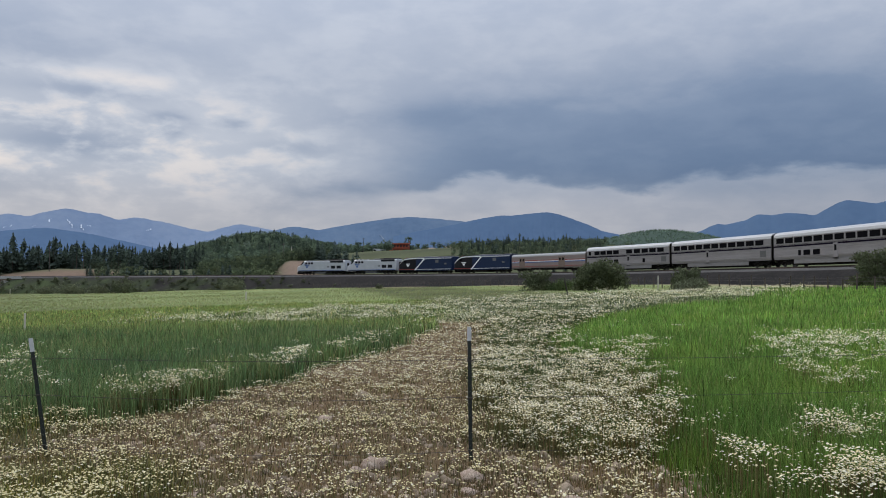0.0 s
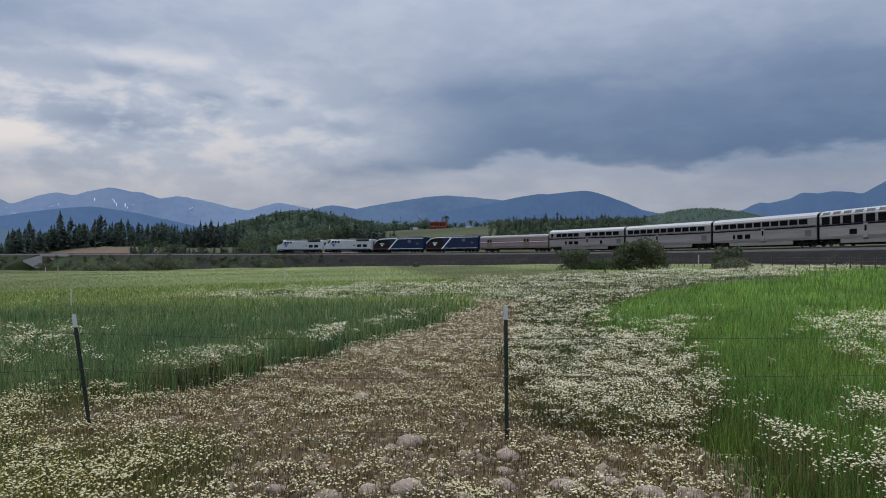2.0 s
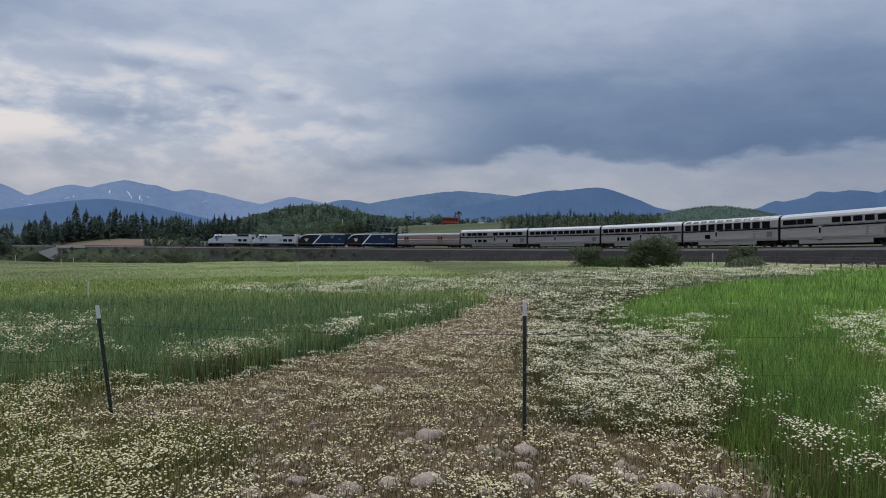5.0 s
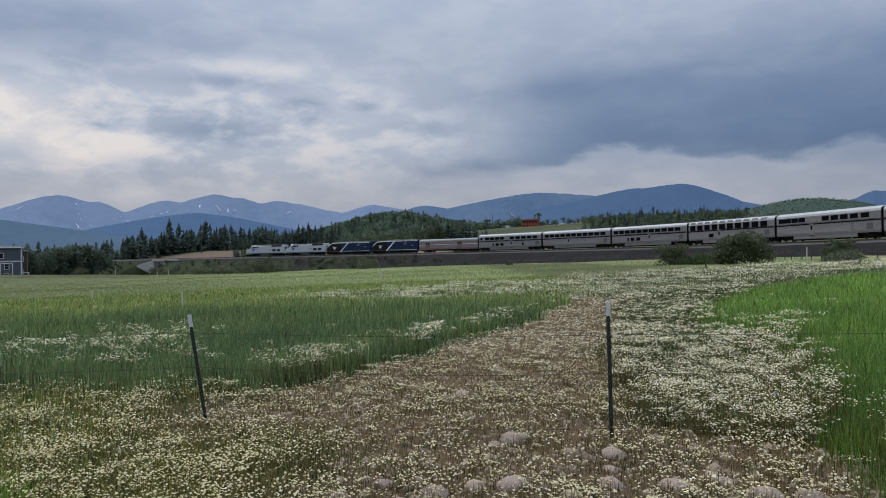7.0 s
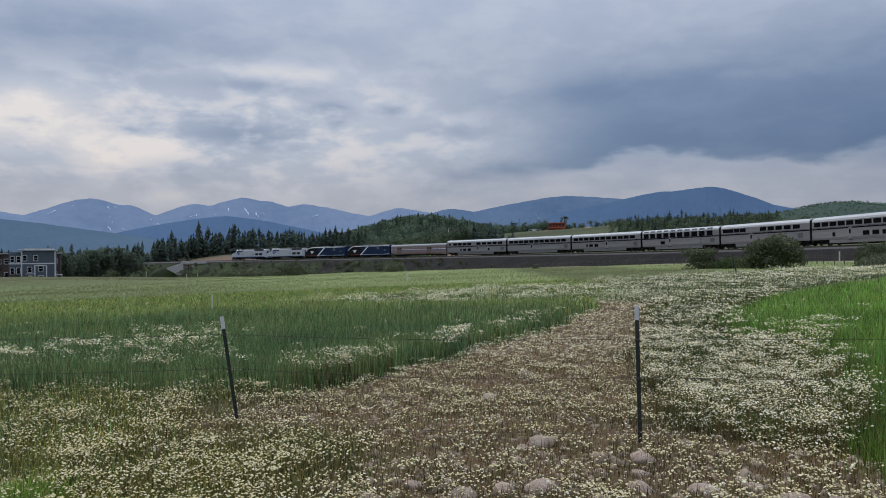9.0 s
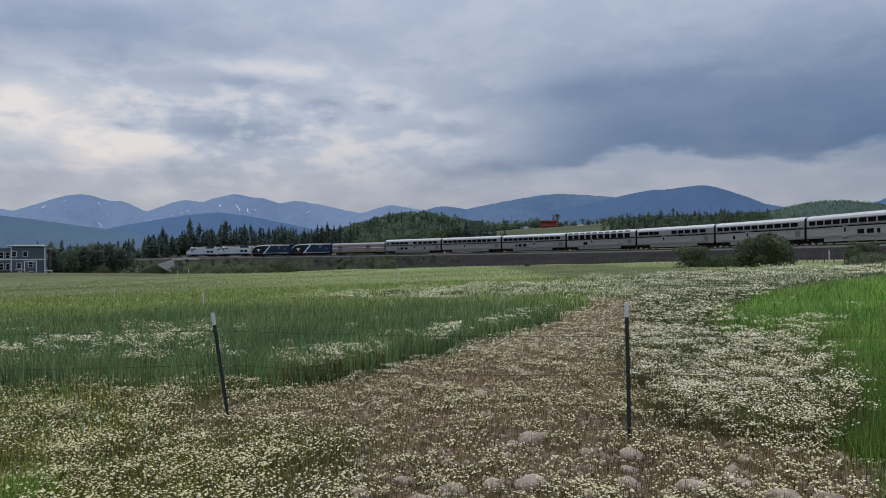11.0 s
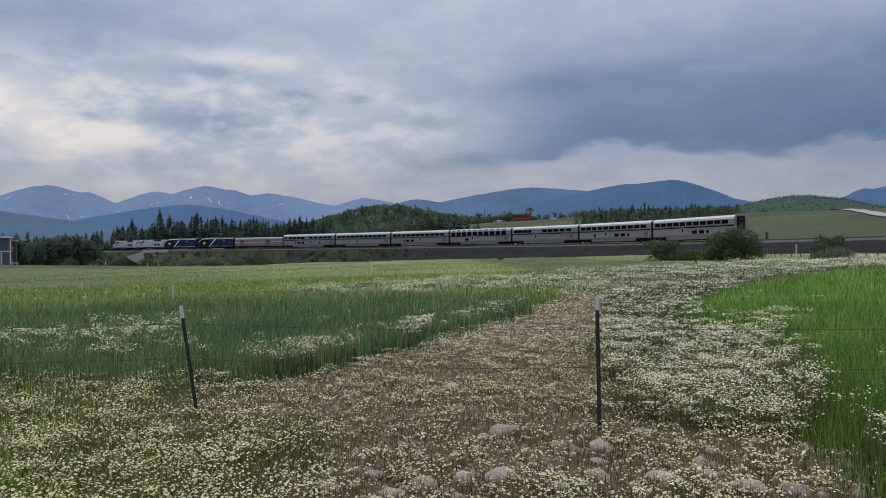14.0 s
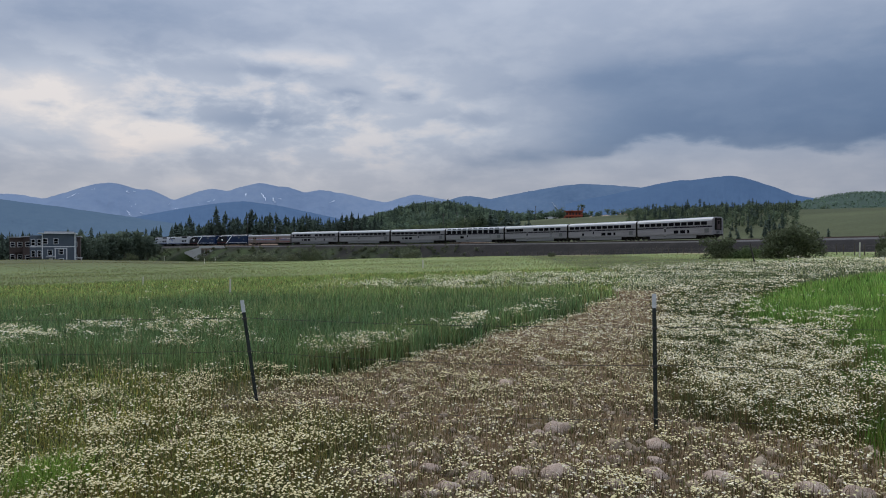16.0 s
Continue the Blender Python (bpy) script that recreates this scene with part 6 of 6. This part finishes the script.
def grow():
    # tall blue-green grass beyond the bare strip
    x, y, d = spread(285000, 5.0, 60, (-41, 20))
    z = zones(x, y)
    k = NR.random(len(x)) < z["left"] * (1 - 0.99 * z["low"]) * (1 - 0.8 * z["belt"])
    x, y, d = x[k], y[k], d[k]
    tall = 0.42 + 0.10 * fbm(x, y, 4, 3, 51)
    tall = tall * (1 - 0.45 * smooth(22, 34, d)) * NR.uniform(0.55, 1.15, len(x))
    c = colours(len(x), (0.128, 0.195, 0.080), 0.36, 0.14, (0.25, 0.25, 0.12))
    pale = (smooth(18, 34, d) + 0.35 * fbm(x, y, 8, 3, 57))[:, None]
    c = np.clip(c * (1 - pale) + c * np.array([1.75, 1.5, 1.2]) * pale, 0.01, 1)
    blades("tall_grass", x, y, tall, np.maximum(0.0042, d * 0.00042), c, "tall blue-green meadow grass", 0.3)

    # bright green grass
    x, y, d = spread(215000, 4.4, 75, (0, 50))
    z = zones(x, y)
    k = NR.random(len(x)) < z["right"]
    x, y, d = x[k], y[k], d[k]
    c = colours(len(x), (0.145, 0.242, 0.055), 0.32, 0.08, (0.30, 0.32, 0.12))
    inside = smooth(-0.3, 1.0, x - np.interp(y, *PATH_R)) * (1 - smooth(9, 7, y)) + smooth(-0.2, 1.3, x - np.interp(y, *PATH_R)) * smooth(9, 7, y)
    c = c * (0.65 + 0.35 * inside)[:, None]
    c = c * ((1 + 0.22 * fbm(x, y, 6, 3, 59)) * (1 + 0.28 * smooth(11, 28, d)))[:, None]
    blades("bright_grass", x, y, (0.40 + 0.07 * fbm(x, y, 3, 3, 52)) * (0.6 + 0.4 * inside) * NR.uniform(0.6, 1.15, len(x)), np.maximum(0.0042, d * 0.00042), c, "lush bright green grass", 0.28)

    # the short far field
    x, y, d = spread(160000, 30, 255, (-42, 45))
    z = zones(x, y)
    az = np.degrees(np.arctan2(x, y))
    k = (NR.random(len(x)) < 1 - 0.7 * z["belt"]) * (d < track_far(az) - np.interp(az, [0, 6], [18, 31])) * (z["bare"] < 0.4)
    x, y, d = x[k], y[k], d[k]
    c = colours(len(x), (0.305, 0.336, 0.146), 0.06, 0.08, (0.34, 0.31, 0.18))
    c = c * (1 + 0.25 * fbm(x / 3, y, 25, 3, 58))[:, None]
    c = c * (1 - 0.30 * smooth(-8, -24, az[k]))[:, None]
    wild = (smooth(140, 165, d) * smooth(-17, -22, np.degrees(np.arctan2(x, y))))[:, None]
    c = c * (1 - wild) + c * np.array([0.92, 0.82, 0.80]) * wild
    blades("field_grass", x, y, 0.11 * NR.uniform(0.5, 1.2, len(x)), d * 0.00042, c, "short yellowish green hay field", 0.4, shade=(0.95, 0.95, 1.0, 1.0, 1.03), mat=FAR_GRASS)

    # weeds on bare soil, in the flower bank and the verge
    x, y, d = spread(300000, 4.3, 36, (-41, 48))
    z = zones(x, y)
    k = NR.random(len(x)) < np.clip(0.40 * z["bare"] * (1 + 0.9 * fbm(x, y, 1.2, 3, 53)) + 0.85 * z["bank"] + 0.95 * z["verge"], 0, 1)
    x, y, d = x[k], y[k], d[k]
    zb = zones(x, y)
    rich = np.clip(zb["bank"] + zb["verge"], 0, 1)
    low = zb["verge"][:, None] * (1 - zb["bank"])[:, None]
    h = (0.075 + 0.15 * zb["bank"] + 0.12 * zb["verge"]) * NR.uniform(0.4, 1.2, len(x))
    gold = np.clip(0.5 + fbm(x, y, 1.6, 3, 60), 0, 1)[:, None] * zb["verge"][:, None]
    c = colours(len(x), (0.118, 0.108, 0.046), 0.5, 0.5, (0.225, 0.152, 0.082)) * (1 - rich[:, None]) + colours(len(x), (0.072, 0.105, 0.040), 0.4, 0.16, (0.20, 0.165, 0.07)) * rich[:, None]
    c = c * (1 - 0.4 * gold) + np.array([0.20, 0.19, 0.055]) * 0.4 * gold
    c = c * (1 + np.array([1.0, 0.85, 0.35]) * low * NR.choice([-0.4, 0.6, 1.7], (len(x), 1)))
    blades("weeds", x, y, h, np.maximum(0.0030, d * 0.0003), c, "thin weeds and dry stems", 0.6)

    # a lush tuft in the verge
    n = 1000
    x, y = -2.98 + NR.normal(0, 0.17, n), 4.86 + NR.normal(0, 0.16, n)
    blades("green_tuft", x, y, NR.uniform(0.10, 0.32, n) * np.exp(-((x + 2.98) / 0.5) ** 2), np.full(n, 0.0048), colours(n, (0.16, 0.25, 0.05), 0.2), "bright green grass tuft", 0.45)

    # daisies, plant by plant, each with several heads
    x, y, d = spread(48000, 4.3, 36, (-41, 48))
    z = zones(x, y)
    n1, n2 = 0.75 * fbm(x, y, 1.1, 3, 54) + 0.35 * fbm(x, y, 0.35, 2, 61), fbm(x, y, 3.5, 3, 55)
    xl = np.interp(y, *PATH_L)
    edge = 0.45 * np.exp(-(((xl - x - 0.2) / 0.4) ** 2)) * smooth(-0.1, 0.3, n2) * (y > 9) * (y < 20)
    spots = 0.0
    for sx, sy, r in ((-8.6, 11.4, 0.9), (-7.2, 11.2, 0.7), (-6.4, 12.3, 0.6), (-5.6, 12.8, 0.55), (-5.0, 13.5, 0.6), (-4.6, 10.9, 0.3), (-3.8, 11.4, 0.3), (-6.0, 15.4, 0.6),
                      (-1.6, 10.2, 0.45), (-1.1, 11.2, 0.5), (-0.5, 12.3, 0.55), (0.0, 13.2, 0.5), (0.9, 16.3, 0.6), (-2.3, 8.7, 0.5), (-1.9, 9.4, 0.5), (-3.9, 8.7, 0.55), (-3.2, 8.9, 0.5), (-5.2, 8.4, 0.5),
                      (10.6, 14.6, 1.1), (12.6, 15.6, 1.4), (9.4, 12.7, 0.8), (11.6, 12.6, 1.0), (7.3, 9.4, 0.35), (7.7, 10.4, 0.4), (4.8, 6.3, 0.35), (3.9, 4.7, 0.4), (4.6, 5.0, 0.4),
                      (5.6, 14.6, 0.5), (6.4, 15.2, 0.5), (7.2, 15.6, 0.5), (6.2, 18.2, 0.4)):
        spots = spots + np.exp(-(((x - sx) / r) ** 2) - ((y - sy) / (r * 0.7)) ** 2)
    p_bank = z["bank"] * np.clip(0.72 + 1.7 * n1, 0.05, 1) * (1 - 0.4 * smooth(15, 19, d))
    p_bare = z["bare"] * (1 - z["bank"]) * np.clip((0.30 + 0.60 * n1 + 0.2 * n2) * (0.95 + 1.2 * smooth(6.5, 10, d)) + 0.45 * smooth(10, 14, d), 0.03, 1)
    p_verge = z["verge"] * np.clip((0.11 + 0.50 * n1) * (0.45 + 0.75 * smooth(5.0, 8.5, d)), 0.015, 1)
    p_grass = np.clip(spots * (0.8 + 1.0 * n1) + 1.3 * edge * (0.6 + 0.9 * n1), 0, 1) * np.clip(z["left"] * (1 - z["verge"]) + z["right"] + 0.6 * edge, 0, 1) + 0.004
    p = np.clip(p_bank + p_bare + p_verge + p_grass, 0, 1)
    k = NR.random(len(x)) < p * 0.8
    x, y, d, z = x[k], y[k], d[k], {q: v[k] for q, v in z.items()}
    bare = z["bare"] * (1 - z["bank"]) > 0.5
    n = len(x)
    tall = np.where(bare, NR.uniform(0.04, 0.15, n), NR.uniform(0.06, 0.36, n))
    tall = tall * (1 - z["verge"]) + NR.uniform(0.06, 0.25, n) * z["verge"]
    tall = np.where((z["left"] > 0.5) * (z["verge"] < 0.5), NR.uniform(0.30, 0.54, n), tall)
    tall = np.where(z["right"] > 0.5, NR.uniform(0.30, 0.52, n), tall)
    many = np.clip(np.where(bare, NR.poisson(4.2, n), NR.poisson(15, n)) * np.clip(14 / d, 0.45, 1.3), 1, 26).astype(int)
    i = np.repeat(np.arange(n), many)
    wide = (np.where(z["verge"] > 0.4, 0.105, np.where(bare, 0.055, 0.064)) * NR.uniform(0.6, 1.4, n))[i] * np.maximum(1, d[i] / 14)
    hx, hy = x[i] + NR.normal(0, 1, len(i)) * wide, y[i] + NR.normal(0, 1, len(i)) * wide
    hz = land(hx, hy) + np.maximum(0.03, tall[i] * (1 - 0.09 * np.abs(NR.normal(0, 1, len(i)))))
    r = np.maximum(NR.uniform(0.0062, 0.0115, len(i)), d[i] * 0.00090)
    heads("daisies", hx, hy, hz, r, "white daisies with yellow eyes", 0.7, 0.0, np.where(bare, 0.85 - 0.35 * smooth(9, 14, d), np.where(z["verge"] > 0.4, 0.92, 0.5))[i])
    m = (d[i] < 13) & (NR.random(len(i)) < 0.9)
    k = int(m.sum())
    blades("daisy_stems", hx[m], hy[m], (hz - land(hx, hy))[m], np.full(k, 0.0021), colours(k, (0.115, 0.125, 0.045), 0.4, 0.4, (0.17, 0.115, 0.055)), "thin daisy stems", 0.02)

    # the belt of white flowers farther out
    x, y, d = spread(52000, 24, 105, (-40, 46))
    z = zones(x, y)
    n1 = 0.7 * fbm(x, y * 0.6, 5.0, 4, 56) + 0.5 * fbm(x, y * 0.7, 1.6, 3, 62)
    strip = np.exp(-(((x - np.interp(y, [20, 25, 36, 45], [4.4, 6.0, 8.5, 10])) / 1.6) ** 2)) * (y < 48)
    k = NR.random(len(x)) < np.clip(z["belt"] * (0.38 + 1.9 * n1) + 0.35 * strip * (0.4 + 1.4 * n1) * (x > np.interp(y, *PATH_L)) + 0.0002, 0, 1)
    x, y, d, n1 = x[k], y[k], d[k], n1[k]
    i = np.repeat(np.arange(len(x)), NR.poisson(4, len(x)) + 1)
    hx, hy = x[i] + NR.normal(0, 0.006, len(i)) * d[i], y[i] + NR.normal(0, 0.006, len(i)) * d[i]
    heads("far_daisies", hx, hy, land(hx, hy) + (0.16 + 0.5 * np.clip(n1[i], 0, 0.9)) * NR.uniform(0.8, 1.1, len(i)), d[i] * 0.00062 * NR.uniform(0.7, 1.3, len(i)), "belt of white wild flowers", 0.4, 0.0, np.full(len(i), 0.7))
    x, y, d = spread(90000, 24, 105, (-40, 46))
    z = zones(x, y)
    k = NR.random(len(x)) < z["belt"] * 0.85
    x, y, d = x[k], y[k], d[k]
    blades("belt_grass", x, y, NR.uniform(0.10, 0.30, len(x)), d * 0.0005, colours(len(x), (0.135, 0.165, 0.080), 0.25), "grey-green herbs under the flowers", 0.4)


grow()


# ---- what moves ----
def motions():
    start = 0.0
    for thing, length in zip(train, LENGTHS):
        rows = []
        for i in range(33):
            t = i / 2
            mid = 107.335 - 12.9715 * t + 0.03014 * t * t + start + length / 2
            xa, ya, _ = line(mid - 0.36 * length)
            xb, yb, _ = line(mid + 0.36 * length)
            h = math.degrees(math.atan2(ya - yb, xa - xb))
            rows.append((t, pose(float(xa + xb) / 2, float(ya + yb) / 2, RAIL_Z, 0, 0, h)))
        walk(thing, rows)
        start += length


motions()
